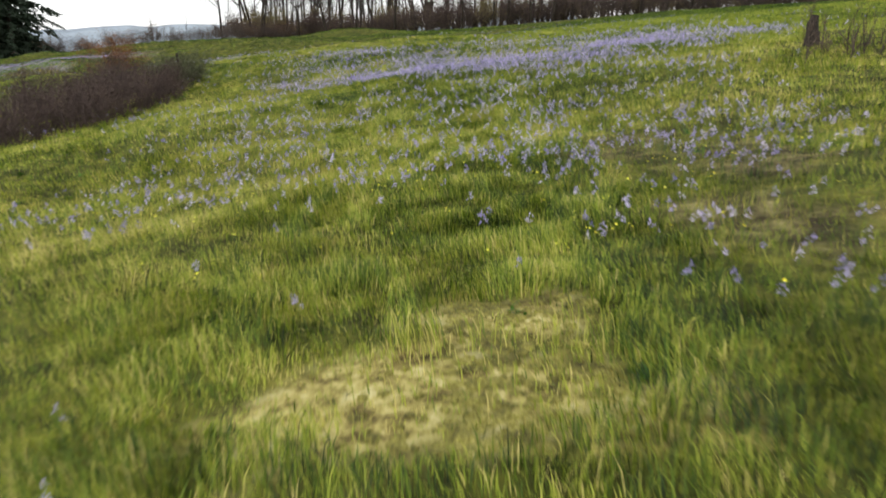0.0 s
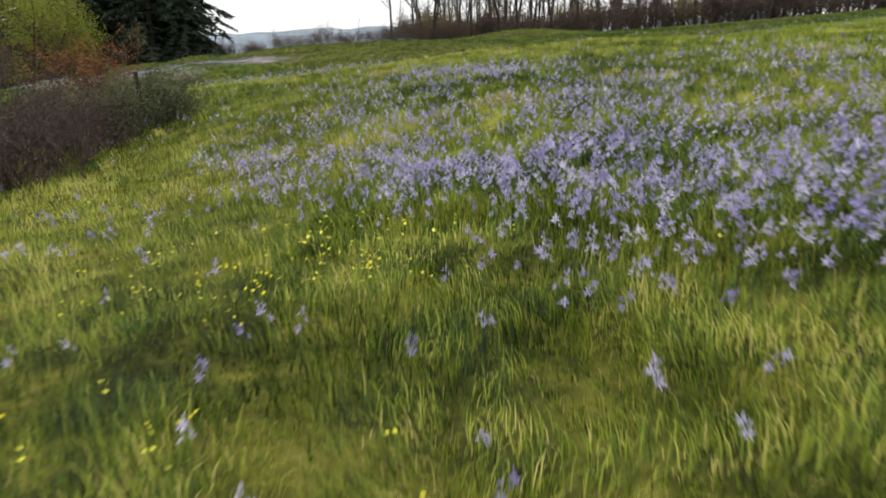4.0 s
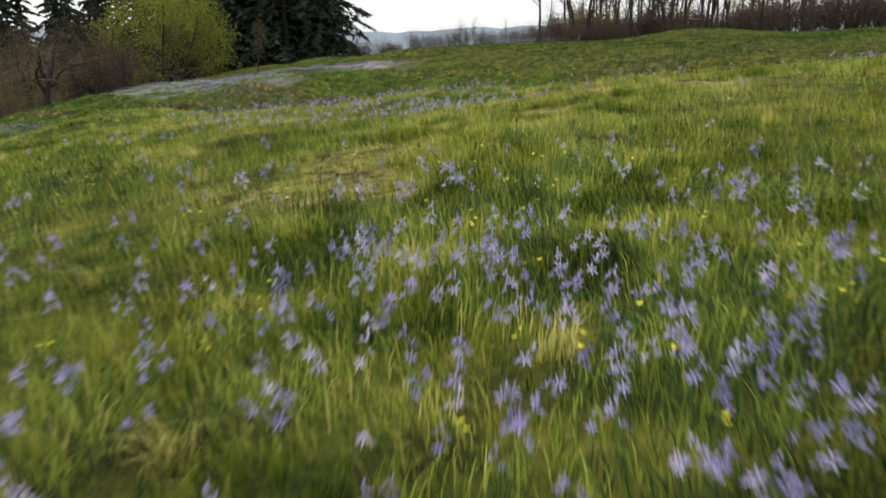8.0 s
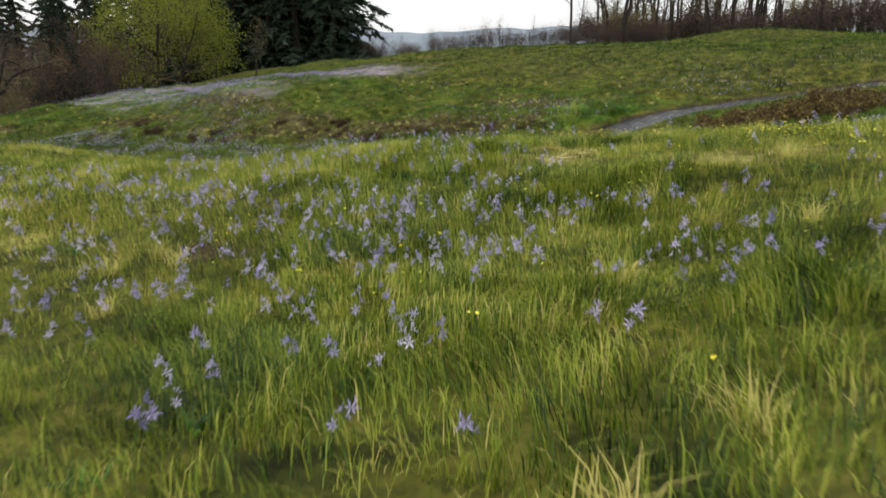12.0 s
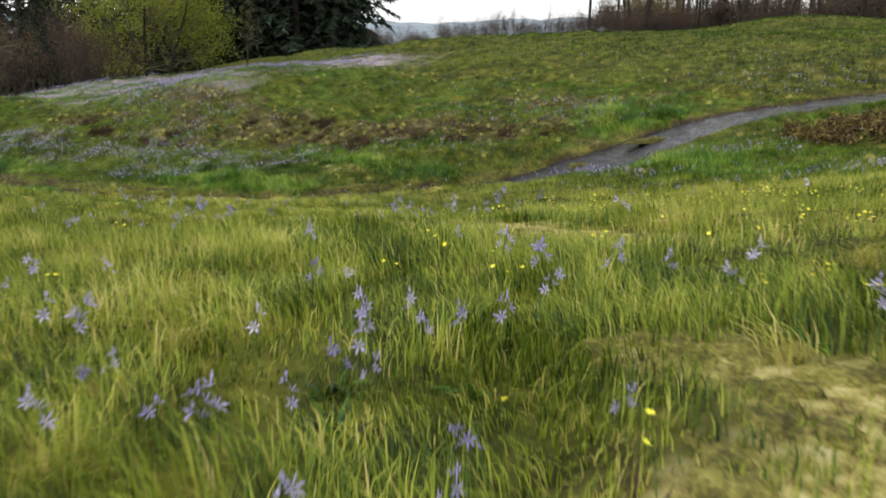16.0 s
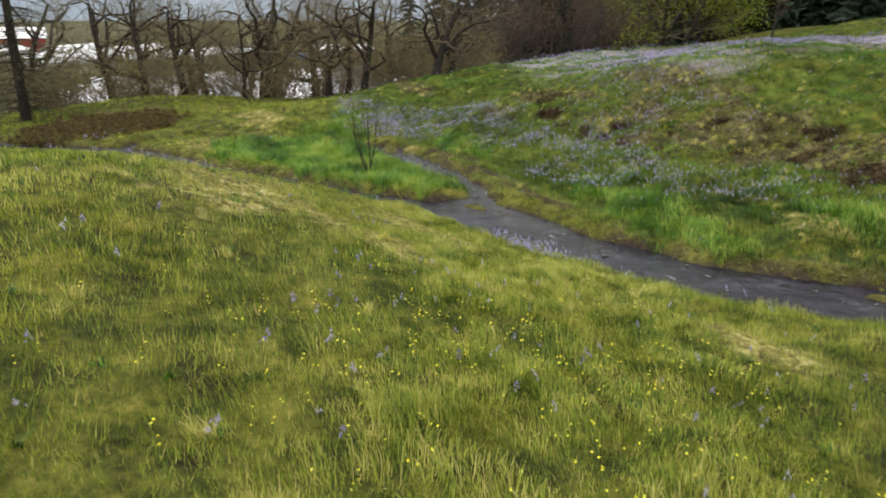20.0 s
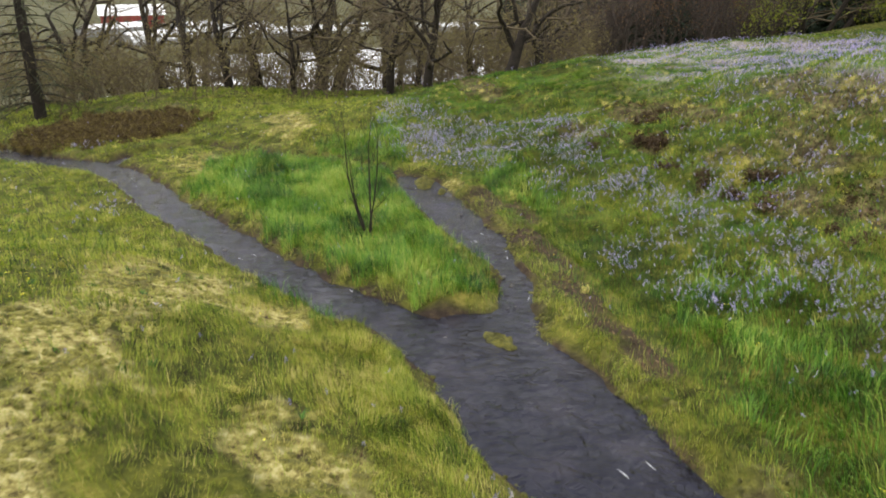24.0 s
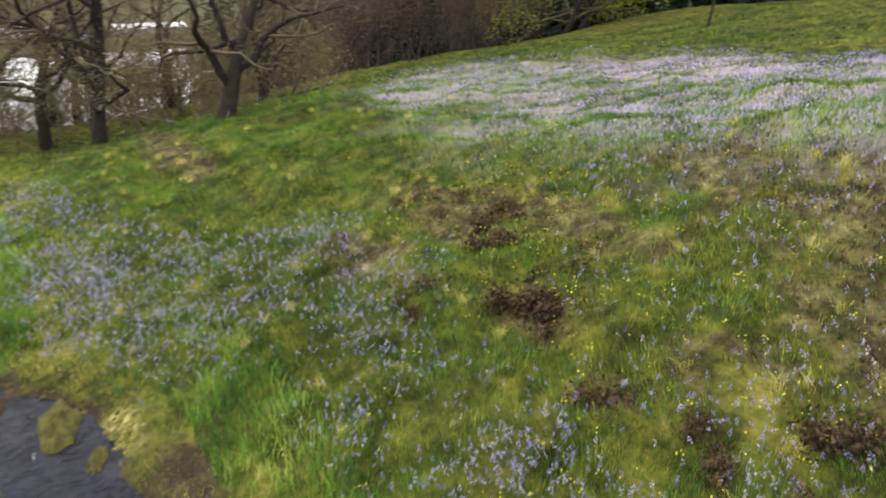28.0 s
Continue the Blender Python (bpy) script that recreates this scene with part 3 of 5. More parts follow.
def blades(x, y, tall, wide, tone, bend=0.8, segs=2):
    """Curved, tapering blades of grass at the places: corners, triangles, tone."""
    n_ = len(x)
    z = lie(x, y) - 0.02
    a = 2 * np.pi * (1.6 * value_noise(x + 17, y + 3, 0.7) + 0.55 * rng.random(n_))
    lean = bend * (0.25 + 0.75 * rng.random(n_)) * tall
    drift = np.stack([np.cos(a) * lean - 0.10 * tall, np.sin(a) * lean - 0.05 * tall], 1)
    side = np.stack([np.cos(a + 1.57), np.sin(a + 1.57)], 1) * (wide / 2)[:, None]
    base = np.stack([x, y], 1)
    if segs == 1:
        v = np.zeros((n_, 3, 3))
        v[:, 0, :2], v[:, 1, :2], v[:, 2, :2] = base - side, base + side, base + drift
        v[:, 0, 2], v[:, 1, 2], v[:, 2, 2] = z, z, z + tall
        f = np.arange(n_ * 3).reshape(-1, 3)
        return v.reshape(-1, 3), f, np.repeat(tone, 3)
    v = np.zeros((n_, 5, 3))
    mid = base + drift * 0.35
    v[:, 0, :2], v[:, 1, :2] = base - side, base + side
    v[:, 2, :2], v[:, 3, :2], v[:, 4, :2] = mid - side * 0.75, mid + side * 0.75, base + drift
    v[:, 0, 2] = v[:, 1, 2] = z
    v[:, 2, 2] = v[:, 3, 2] = z + tall * 0.6
    v[:, 4, 2] = z + tall * (1 - 0.25 * lean / (bend * tall + 1e-6))
    i = (np.arange(n_) * 5)[:, None]
    f = np.concatenate([i + [[0, 1, 3]], i + [[0, 3, 2]], i + [[2, 3, 4]]], 0)
    return v.reshape(-1, 3), f, np.repeat(tone, 5)


def grow_ok(x, y):
    """Where turf grows: not in water or mud, thin on moss and bare soil."""
    u, _ = wet(x, y)
    ok = smooth(-0.04, 0.16, u)
    return ok * (1 - 0.79 * patch(x, y, MOSS, 0.7, 0.7)) * (1 - 0.72 * patch(x, y, BARE, 0.8, 1.1)) * (1 - 0.9 * patch(x, y, LITTER, 0.6, 0.5))


# where the turf is a deeper green
SHADY = [(0.6, 27.2, 2.8, 2.0), (4.6, 8.9, 2.6, 1.6), (-0.4, 30, 2.4, 1.7), (-7.8, 45.9, 1.5, 1.3), (2.2, 28, 2.2, 4), (5.8, -3.4, 1.4, 2.4), (6.9, -4.6, 2.0, 2.0), (6.8, 2.8, 2.2, 2.6), (4.2, 10.2, 2.0, 1.8), (7.0, 9, 3, 3), (1.5, 12.6, 1.8, 0.9), (-0.6, 25.2, 1.8, 1.2), (-4.6, 39.5, 1.0, 1.6), (-7.0, 45.0, 1.0, 0.8), (-26, 60.8, 3, 1.0), (-32, 62.6, 3, 1.6), (2.6, 17.5, 3, 2.2), (-29, 62.6, 12, 2.2), (-44, 63.5, 4, 1.2), (-22, 67, 6, 1.5)]


def turf_tone(x, y):
    return 0.50 + np.where(y > 44, 0.65, 1.0) * (0.32 * (value_noise(x, y, 4.0) - 0.5) + 0.34 * (value_noise(x + 70, y, 0.9) - 0.5)) + 0.55 * (value_noise(x, y + 31, 0.24) - 0.5) + (0.20 * rng.standard_normal(len(x)) + 0.38 * (rng.random(len(x)) < np.where(y < 16, 0.22, 0.07))) * (1 - 0.7 * smooth(5, 20, off_track(x, y))) + 0.08 * patch(x, y, MOSS) + 0.07 * smooth(42, 48, y) * smooth(60, 57, y) - 0.20 * smooth(60, 62, y) - 0.24 * patch(x, y, SHADY, 0.5, 1.0, 0.8) - 0.04


def tuft(x, y):
    return 0.5 + 2.4 * value_noise(x + 11, y + 5, 0.5) * value_noise(x, y, 1.5)


lush_at = lambda x, y: patch(x, y, LUSH, 0.35, 1.2)
near = lambda x, y: np.where(off_track(x, y) < 2.0, 1, 0) * np.where(y < 57, 1650, 750) * tuft(x, y) * grow_ok(x, y)
x, y = sow(near, -46, 7, -7, 68)
v, f, t_ = blades(x, y, (0.05 + 0.15 * rng.random(len(x)) * (0.25 + 1.6 * value_noise(x, y, 0.55))) * (1 - 0.4 * patch(x, y, MOSS)), 0.0048 + 0.0035 * rng.random(len(x)), turf_tone(x, y))
tagged(mesh_object("meadow_grass", v, f, M_GRASS, attrs={"tone": t_}), "fine green and straw-tinted spring grass on the meadow", "grass", kind="stuff")


def mid_density(x, y):
    d = off_track(x, y)
    return np.where((d >= 2.0) & (d < 26), 1, 0) * np.clip(1150 * (2.0 / np.maximum(d, 2.0)) ** 1.05, 120, 1150) * tuft(x, y) * grow_ok(x, y)


x, y = sow(mid_density, -66, 28, -7, 86)
d = off_track(x, y)
v, f, t_ = blades(x, y, 0.06 + 0.13 * rng.random(len(x)) * (0.3 + 1.4 * value_noise(x, y, 0.7)), (0.0055 + 0.004 * rng.random(len(x))) * np.clip(d / 3.5, 1, 2.8), turf_tone(x, y), segs=1)
tagged(mesh_object("meadow_grass", v, f, M_GRASS, attrs={"tone": t_}), "short tufted grass spreading over the slopes", "grass", kind="stuff")

x, y = sow(lambda x, y: 38 * (off_track(x, y) >= 26) * tuft(x, y) * grow_ok(x, y), -76, 46, 4, 132, 1.0)
v, f, t_ = blades(x, y, 0.12 + 0.14 * rng.random(len(x)), 0.022 + 0.02 * rng.random(len(x)), turf_tone(x, y) - 0.05, segs=1)
tagged(mesh_object("meadow_grass", v, f, M_GRASS, attrs={"tone": t_}), "far grass of the upper meadow", "grass", kind="stuff")

x, y = sow(lambda x, y: np.where(wet(x, y)[0] > 0.12, 1, 0) * 520 * lush_at(x, y) * (0.3 + value_noise(x, y, 0.6)) * np.where((x < -33) & (y < 59.3), 1, 0.85), -58, -10, 50, 77)
v, f, t_ = blades(x, y, (0.16 + 0.32 * rng.random(len(x)) * (0.4 + 1.1 * value_noise(x, y, 0.9))) * np.where((x < -33) & (y < 59.3), 1, 0.85), 0.008 + 0.006 * rng.random(len(x)), 0.5 + 0.7 * (value_noise(x, y, 1.2) - 0.5) + 0.4 * (value_noise(x, y, 0.4) - 0.5) + 0.18 * rng.standard_normal(len(x)), bend=0.9)
tagged(mesh_object("stream_grass", v, f, M_LUSH, attrs={"tone": t_}), "long bright green grass on the stream island and banks", "grass", kind="stuff")

x, y = sow(lambda x, y: 340 * smooth(59.5, 61.5, y) * (wet(x, y)[0] > 0.3) * (off_track(x, y) < 22) * tuft(x + 4, y) * (1 - 0.85 * patch(x, y, BARE, 0.8, 1.1)) * (1 - 0.7 * patch(x, y, LITTER, 0.6, 0.5)), -60, 4, 59, 78)
v, f, t_ = blades(x, y, 0.07 + 0.12 * rng.random(len(x)) * (0.4 + 1.2 * value_noise(x, y, 0.8)), 0.006 + 0.005 * rng.random(len(x)), 0.42 + 0.5 * (value_noise(x, y, 2.2) - 0.5) + 0.4 * (value_noise(x, y, 0.5) - 0.5) + 0.09 * rng.standard_normal(len(x)), segs=1)
tagged(mesh_object("meadow_grass", v, f, M_LUSH, attrs={"tone": t_}), "fresh green grass on the slope above the stream", "grass", kind="stuff")

# ---- flowers ----
CAMAS = [(-1.7, 20.2, 1.9, 1.3, 52), (0.4, 18.3, 2.0, 1.6, 54), (2.4, 16.6, 2.1, 1.9, 54), (4.6, 14.9, 2.1, 1.8, 52), (6.6, 14.2, 2.4, 2.2, 44), (9.0, 14.8, 2.6, 3.0, 40), (11.5, 17.5, 3.5, 3.0, 36), (5, 20.5, 5, 4, 12), (10, 22.5, 5, 4, 12), (4.2, 4.5, 4, 4, 9), (7.0, 3.5, 3, 4.5, 15), (3.5, 9.5, 4, 3, 11), (0.3, 7.5, 3, 4, 9), (0.8, 2.5, 3, 3, 9), (5.8, -2.3, 1.2, 1.4, 5), (-2.5, 13.5, 3, 4, 5),
         (7.5, 9.5, 3, 3, 14), (2.2, 19.0, 4, 2.6, 15), (-0.3, 21.8, 4, 2.4, 16), (-0.6, 25.6, 3.4, 2.2, 24), (0, 26.4, 2.4, 1.5, 20), (3.6, 26.2, 4, 4, 10), (-5, 26, 3, 4, 3), (-2, 29, 3, 1.6, 9), (-3, 27.2, 1.8, 1.0, 16),
         (-8, 41.2, 5, 2.2, 13), (-13, 41, 4, 2, 13), (-6.5, 39.8, 3, 1.5, 12), (-8, 38.2, 3.5, 2.2, 13), (-10.5, 38.8, 4, 2.2, 12), (-5.5, 37.6, 2, 1.6, 6), (-9.5, 43.6, 3, 1.6, 7), (-12.5, 46.5, 3, 1.4, 5), (-13.5, 49, 3, 2, 4), (-34.2, 62.4, 2.6, 1.1, 60), (-33.4, 64, 3.0, 1.3, 44), (-41, 63.4, 3.5, 1.2, 58), (-46, 64.4, 3.4, 1.7, 54), (-48.5, 61.7, 4, 1.6, 60), (-53.0, 60.2, 4.5, 1.7, 46), (-49.5, 60.2, 3, 0.9, 40), (-38.5, 65.2, 3.4, 1.1, 24), (-36.4, 66.4, 2.4, 1.6, 16), (-42.5, 70.5, 5, 2, 11), (-36, 69, 4, 2, 9),
         (-38, 67.5, 5, 3, 10), (-40.5, 71, 5, 2.4, 12), (-29, 64, 3, 1.2, 22), (-25, 66, 5, 1.5, 14), (-38.5, 64, 3, 0.8, 44), (-13.0, 61.5, 2.5, 1.0, 16), (-25.8, 56.9, 1.8, 0.4, 90), (-44, 49.2, 3, 0.7, 10), (-56, 45.5, 2, 1, 24), (-11, 77, 6, 2, 9), (-9.8, 65.3, 2.5, 1.2, 26), (-5, 60, 4, 1.5, 8), (-20, 72, 5, 2, 10), (-17.5, 52.5, 5, 2.5, 2)]
BUTTER = [(-4.6, 45.2, 1.1, 0.5, 34), (-8.5, 49.6, 3.2, 2.6, 9), (-5.2, 44.5, 3, 2.6, 9), (-9.5, 48, 5, 3, 3.5), (-17, 52.5, 6, 3, 3.4), (-20, 51, 5, 2.5, 3), (1.7, 11.6, 1.2, 0.8, 12), (1.2, 14.0, 1.6, 1.0, 9), (4, 2, 5, 4, 1.6), (-3.6, 18.6, 2, 1.5, 4), (0, 25, 5, 4, 1.4), (-2.5, 29.2, 2, 1.5, 3), (-6, 41, 4, 3, 1.2), (-32, 50, 3, 2, 2), (-38, 66, 6, 4, 4), (-44, 69, 5, 4, 3), (-3, 44, 1.2, 0.8, 16), (2.4, 18.4, 6, 2, 2.5), (-61, 57, 5, 2.5, 7)]


def bed_density(spots, base):
    def at(x, y):
        best = np.full(np.shape(x), base)
        clump = smooth(0.30, 0.62, value_noise(x + 5, y, 0.8) * 0.6 + value_noise(x, y + 9, 2.3) * 0.4)
        for sx, sy, rx, ry, k in spots:
            e = np.hypot((x - sx) / rx, (y - sy) / ry)
            best = best + k * smooth(1.25, 0.55, e)
        return np.where(y > 52, 0.8, np.where(y < 23, 0.78, np.where(y > 36, 0.38, 0.5))) * best * (0.25 + 1.3 * clump) * (wet(x, y)[0] > 0.4) * (np.hypot(x - 4.2, y + 4.6) > 1.8) * (1 - 0.85 * patch(x, y, MOSS))
    return at


def star(c, size, up, n_petals, rs, slim=0.2, cup=0.35):
    """A flower of narrow petals round c, facing up: corners and triangles."""
    up = up / np.linalg.norm(up)
    p = np.cross(up, [0.3, 0.9, 0.1])
    p /= np.linalg.norm(p)
    q = np.cross(up, p)
    a = np.arange(n_petals) * 2 * np.pi / n_petals + rs.random() * 6
    v, f = [], []
    for k, ang in enumerate(a):
        d = (np.cos(ang) * p + np.sin(ang) * q)
        s = (-np.sin(ang) * p + np.cos(ang) * q)
        r = size * (0.85 + 0.3 * rs.random())
        lift = cup * (0.6 + 0.8 * rs.random())
        m_ = c + d * r * 0.5 + up * r * lift * 0.7
        v += [c, m_ + s * r * slim, m_ - s * r * slim, c + d * r + up * r * lift]
        o = 4 * k
        f += [(o, o + 2, o + 1), (o + 1, o + 2, o + 3)]
    return np.array(v), np.array(f)


def tube(pts_, radii, sides=5):
    """A tapering round limb through the points."""
    p = np.asarray(pts_, float)
    d = np.gradient(p, axis=0)
    d /= np.linalg.norm(d, axis=1)[:, None] + 1e-12
    ref = np.where(np.abs(d[:, 2:3]) > 0.9, [[1.0, 0, 0]], [[0, 0, 1.0]])
    a = np.cross(d, ref)
    a /= np.linalg.norm(a, axis=1)[:, None] + 1e-12
    b_ = np.cross(d, a)
    ang = np.arange(sides) * 2 * np.pi / sides
    ring = np.cos(ang)[None, :, None] * a[:, None] + np.sin(ang)[None, :, None] * b_[:, None]
    v = (p[:, None] + ring * np.asarray(radii)[:, None, None]).reshape(-1, 3)
    i = np.arange(len(p) - 1)[:, None] * sides
    k = np.arange(sides)[None]
    k2 = (k + 1) % sides
    f = np.concatenate([np.stack([i + k, i + k2, i + sides + k2], -1).reshape(-1, 3), np.stack([i + k, i + sides + k2, i + sides + k], -1).reshape(-1, 3)])
    return v, f


class Soup:
    """Pieces of mesh gathered into one."""
    def __init__(self):
        self.v, self.f, self.n = [], [], 0

    def add(self, v, f):
        self.v.append(np.asarray(v, float))
        self.f.append(np.asarray(f, int) + self.n)
        self.n += len(v)

    def done(self):
        return np.concatenate(self.v), np.concatenate(self.f)


def camas_shape(seed, most=5):
    """A camas: a bare stem with a loose spire of narrow upturned stars and a few buds on top."""
    rs = np.random.default_rng(seed)
    h = 0.24 + 0.10 * rs.random()
    bend = rs.normal(0, 0.05, 2)
    spine = lambda s: np.array([bend[0] * s * s, bend[1] * s * s, h * s])
    stem = tube([spine(s) for s in np.linspace(0, 1, 5)], np.linspace(0.0026, 0.0012, 5), 3)
    so = Soup()
    count = int(rs.integers(max(2, most // 2), most + 1))
    for k in range(count):
        s = 0.66 + 0.27 * (k + 0.5) / count
        a = k * 2.4 + rs.random()
        out = np.array([math.cos(a), math.sin(a), 0.7])
        so.add(*star(spine(s) + out * 0.014, (0.024 if most < 6 else 0.016) + 0.008 * rs.random(), out, 6, rs, 0.12, 0.45))
    for k in range(4):
        c_ = spine(0.93 + 0.025 * k) + rs.normal(0, 0.003, 3)
        so.add(c_ + np.array([[0.004, 0, 0], [-0.002, 0.0035, 0], [-0.002, -0.0035, 0], [0, 0, 0.016]]), [(0, 1, 3), (1, 2, 3), (2, 0, 3)])
    return stem, so.done()


def butter_shape(seed):
    """A buttercup: a thin branched stem with three small cups."""
    rs = np.random.default_rng(seed)
    so, st = Soup(), Soup()
    for k in range(int(rs.integers(1, 4))):
        a, h = rs.random() * 6.3, 0.13 + 0.10 * rs.random()
        top = np.array([math.cos(a) * 0.035, math.sin(a) * 0.035, h])
        st.add(*tube([(0, 0, 0), top * [0.35, 0.35, 0.6], top], [0.0015, 0.0012, 0.0008], 3))
        so.add(*star(top, 0.0135, np.array([rs.normal(0, 0.3), rs.normal(0, 0.3), 1.0]), 5, rs, 0.42, 0.45))
    return st.done(), so.done()


camas_at, butter_at = bed_density(CAMAS, 0.7), bed_density([(a_, b_, c_, d_, 2.6 * e_) for a_, b_, c_, d_, e_ in BUTTER], 0.4)
FIRST = lambda x, y: (off_track(x, y) < 1.7) & (y < 46)


def plant_bed(shapes, x, y, petals, name, label, scale, tones):
    """A bed of many flowers in one mesh of stems and one of petals."""
    z = lie(x, y) - 0.015
    pick, turn, size = rng.integers(0, len(shapes), len(x)), rng.random(len(x)) * 6.283, scale * (0.8 + 0.4 * rng.random(len(x)))
    bed = tagged(new(name), label, name.replace("_", " "), kind="stuff")
    for part_no, (nm, mat) in enumerate((("stem_mass", M_STEM), ("petal_mass", petals))):
        vs, fs, ts, o = [], [], [], 0
        for s, shape in enumerate(shapes):
            v0, f0 = shape[part_no]
            m = pick == s
            c_, s_ = np.cos(turn[m])[:, None], np.sin(turn[m])[:, None]
            k = size[m][:, None]
            w = np.stack([x[m][:, None] + k * (c_ * v0[:, 0] - s_ * v0[:, 1]), y[m][:, None] + k * (s_ * v0[:, 0] + c_ * v0[:, 1]), z[m][:, None] + k * v0[:, 2]], -1)
            cnt = int(m.sum())
            fs.append((f0[None] + (np.arange(cnt) * len(v0))[:, None, None]).reshape(-1, 3) + o)
            ts.append(np.repeat(tones[m], len(v0)))
            vs.append(w.reshape(-1, 3))
            o += cnt * len(v0)
        mesh_object(nm, np.concatenate(vs), np.concatenate(fs), mat, bed, {"tone": np.concatenate(ts)} if part_no else None)
    return bed


def single_flowers(shapes, x, y, petals, name, label, category, group):
    """Flowers close to the walk, each a plant of its own with stem and blossom."""
    kinds = []
    z = lie(x, y) - 0.015
    for k in range(len(x)):
        m = Matrix.Translation((x[k], y[k], z[k])) @ Matrix.Rotation(rng.random() * 6.28, 4, "Z") @ Matrix.Scale(0.85 + 0.35 * rng.random(), 4)
        if k < len(shapes):
            ob = tagged(new(name), label, category, group)
            mesh_object("stem", *shapes[k][0], M_STEM, ob)
            v0, f0 = shapes[k][1]
            mesh_object("blossom", v0, f0, petals, ob, {"tone": np.full(len(v0), 0.35 + 0.4 * rng.random())})
            ob.matrix_basis = m
            kinds.append(ob)
        else:
            src = kinds[k % len(kinds)]
            ob = copy_thing(src, m)
            ob.matrix_basis = m


shapes_c = [camas_shape(s, 4) for s in range(9)]
shapes_f = [camas_shape(20 + s, 8) for s in range(7)]
shapes_b = [butter_shape(60 + s) for s in range(6)]
x, y = sow(lambda x, y: camas_at(x, y) * (off_track(x, y) < 34), -64, 24, -6, 84)
first = FIRST(x, y)
keep = np.flatnonzero(first)[:: max(1, int(first.sum() / 260))]
rest = np.ones(len(x), bool)
rest[keep] = False
hollow = y > 52
for where, kinds_, lab in ((rest & ~hollow, shapes_c, "pale violet-blue camas lilies scattered through the grass"), (rest & hollow, shapes_f, "clumps of blue-violet camas on the slope above the stream")):
    plant_bed(kinds_, x[where], y[where], M_CAMAS, "camas_bed", lab, np.where(y[where] > 52, 0.9, 1.0) + 0.15 * smooth(4, 16, off_track(x[where], y[where])), np.clip(0.5 + 0.22 * rng.standard_normal(int(where.sum())), 0, 1))
single_flowers(shapes_c, x[keep], y[keep], M_CAMAS, "camas_lily", "violet-blue camas lily with starry petals on a thin stem", "flower", "camas lilies beside the walk")
x, y = sow(lambda x, y: butter_at(x, y) * (off_track(x, y) < 20), -60, 16, -6, 76)
first = FIRST(x, y)
keep = np.flatnonzero(first)[:: max(1, int(first.sum() / 110))]
rest = np.ones(len(x), bool)
rest[keep] = False
plant_bed(shapes_b, x[rest], y[rest], M_BUTTER, "buttercup_bed", "small bright yellow buttercups in the grass", 1.0 + 0.3 * smooth(4, 12, off_track(x[rest], y[rest])), np.clip(0.5 + 0.25 * rng.standard_normal(int(rest.sum())), 0, 1))
single_flowers(shapes_b, x[keep], y[keep], M_BUTTER, "buttercup", "bright yellow buttercup on a thin branched stem", "flower", "buttercups beside the walk")

# far bloom: only its colour shows, as specks above the turf
x, y = sow(lambda x, y: 34 * patch(x, y, BLOOM, 0.4, 2.5, 0.75) * smooth(0.1, 0.5, value_noise(x, y, 2.0) * 0.6 + value_noise(x, y, 5.0) * 0.4), -78, 26, 17, 100, 1.0)
z = lie(x, y) + 0.16 + 0.12 * rng.random(len(x))
a = rng.random(len(x)) * 6.28
r = 0.012 + 0.012 * rng.random(len(x))
v = np.zeros((len(x), 3, 3))
for k in range(3):
    v[:, k] = np.stack([x + r * np.cos(a + k * 2.1), y + r * np.sin(a + k * 2.1), z + 0.06 * (k == 1)], 1)
tagged(mesh_object("camas_field", v.reshape(-1, 3), np.arange(len(x) * 3).reshape(-1, 3), M_CAMAS, attrs={"tone": np.repeat(0.36 + 0.2 * rng.standard_normal(len(x)), 3)}), "lilac haze of camas in bloom across the upper field", "flowers", kind="stuff")

# ---- moss hummocks, litter and tussocks ----
def lumps(x, y, r, h, seg=7):
    """Low uneven domes at the places."""
    n_ = len(x)
    z = lie(x, y)
    a = np.arange(seg) * 2 * np.pi / seg
    v = np.zeros((n_, seg * 2 + 1, 3))
    j = 1 + 0.5 * (rng.random((n_, seg)) - 0.5)
    for k, (rr, hh) in enumerate(((1.0, -0.3), (0.65, 0.7))):
        px_ = x[:, None] + r[:, None] * rr * j * np.cos(a)
        py_ = y[:, None] + r[:, None] * rr * j * np.sin(a)
        v[:, k * seg : (k + 1) * seg] = np.stack([px_, py_, np.broadcast_to((z + h * hh)[:, None], px_.shape) + h[:, None] * 0.25 * (rng.random((n_, seg)) - 0.5)], -1)
    v[:, -1] = np.stack([x, y, z + h], 1)
    f = []
    for k in range(seg):
        q = (k + 1) % seg
        f += [(k, q, seg + q), (k, seg + q, seg + k), (seg + k, seg + q, 2 * seg)]
    f = (np.array(f)[None] + (np.arange(n_) * (2 * seg + 1))[:, None, None]).reshape(-1, 3)
    return v.reshape(-1, 3), f


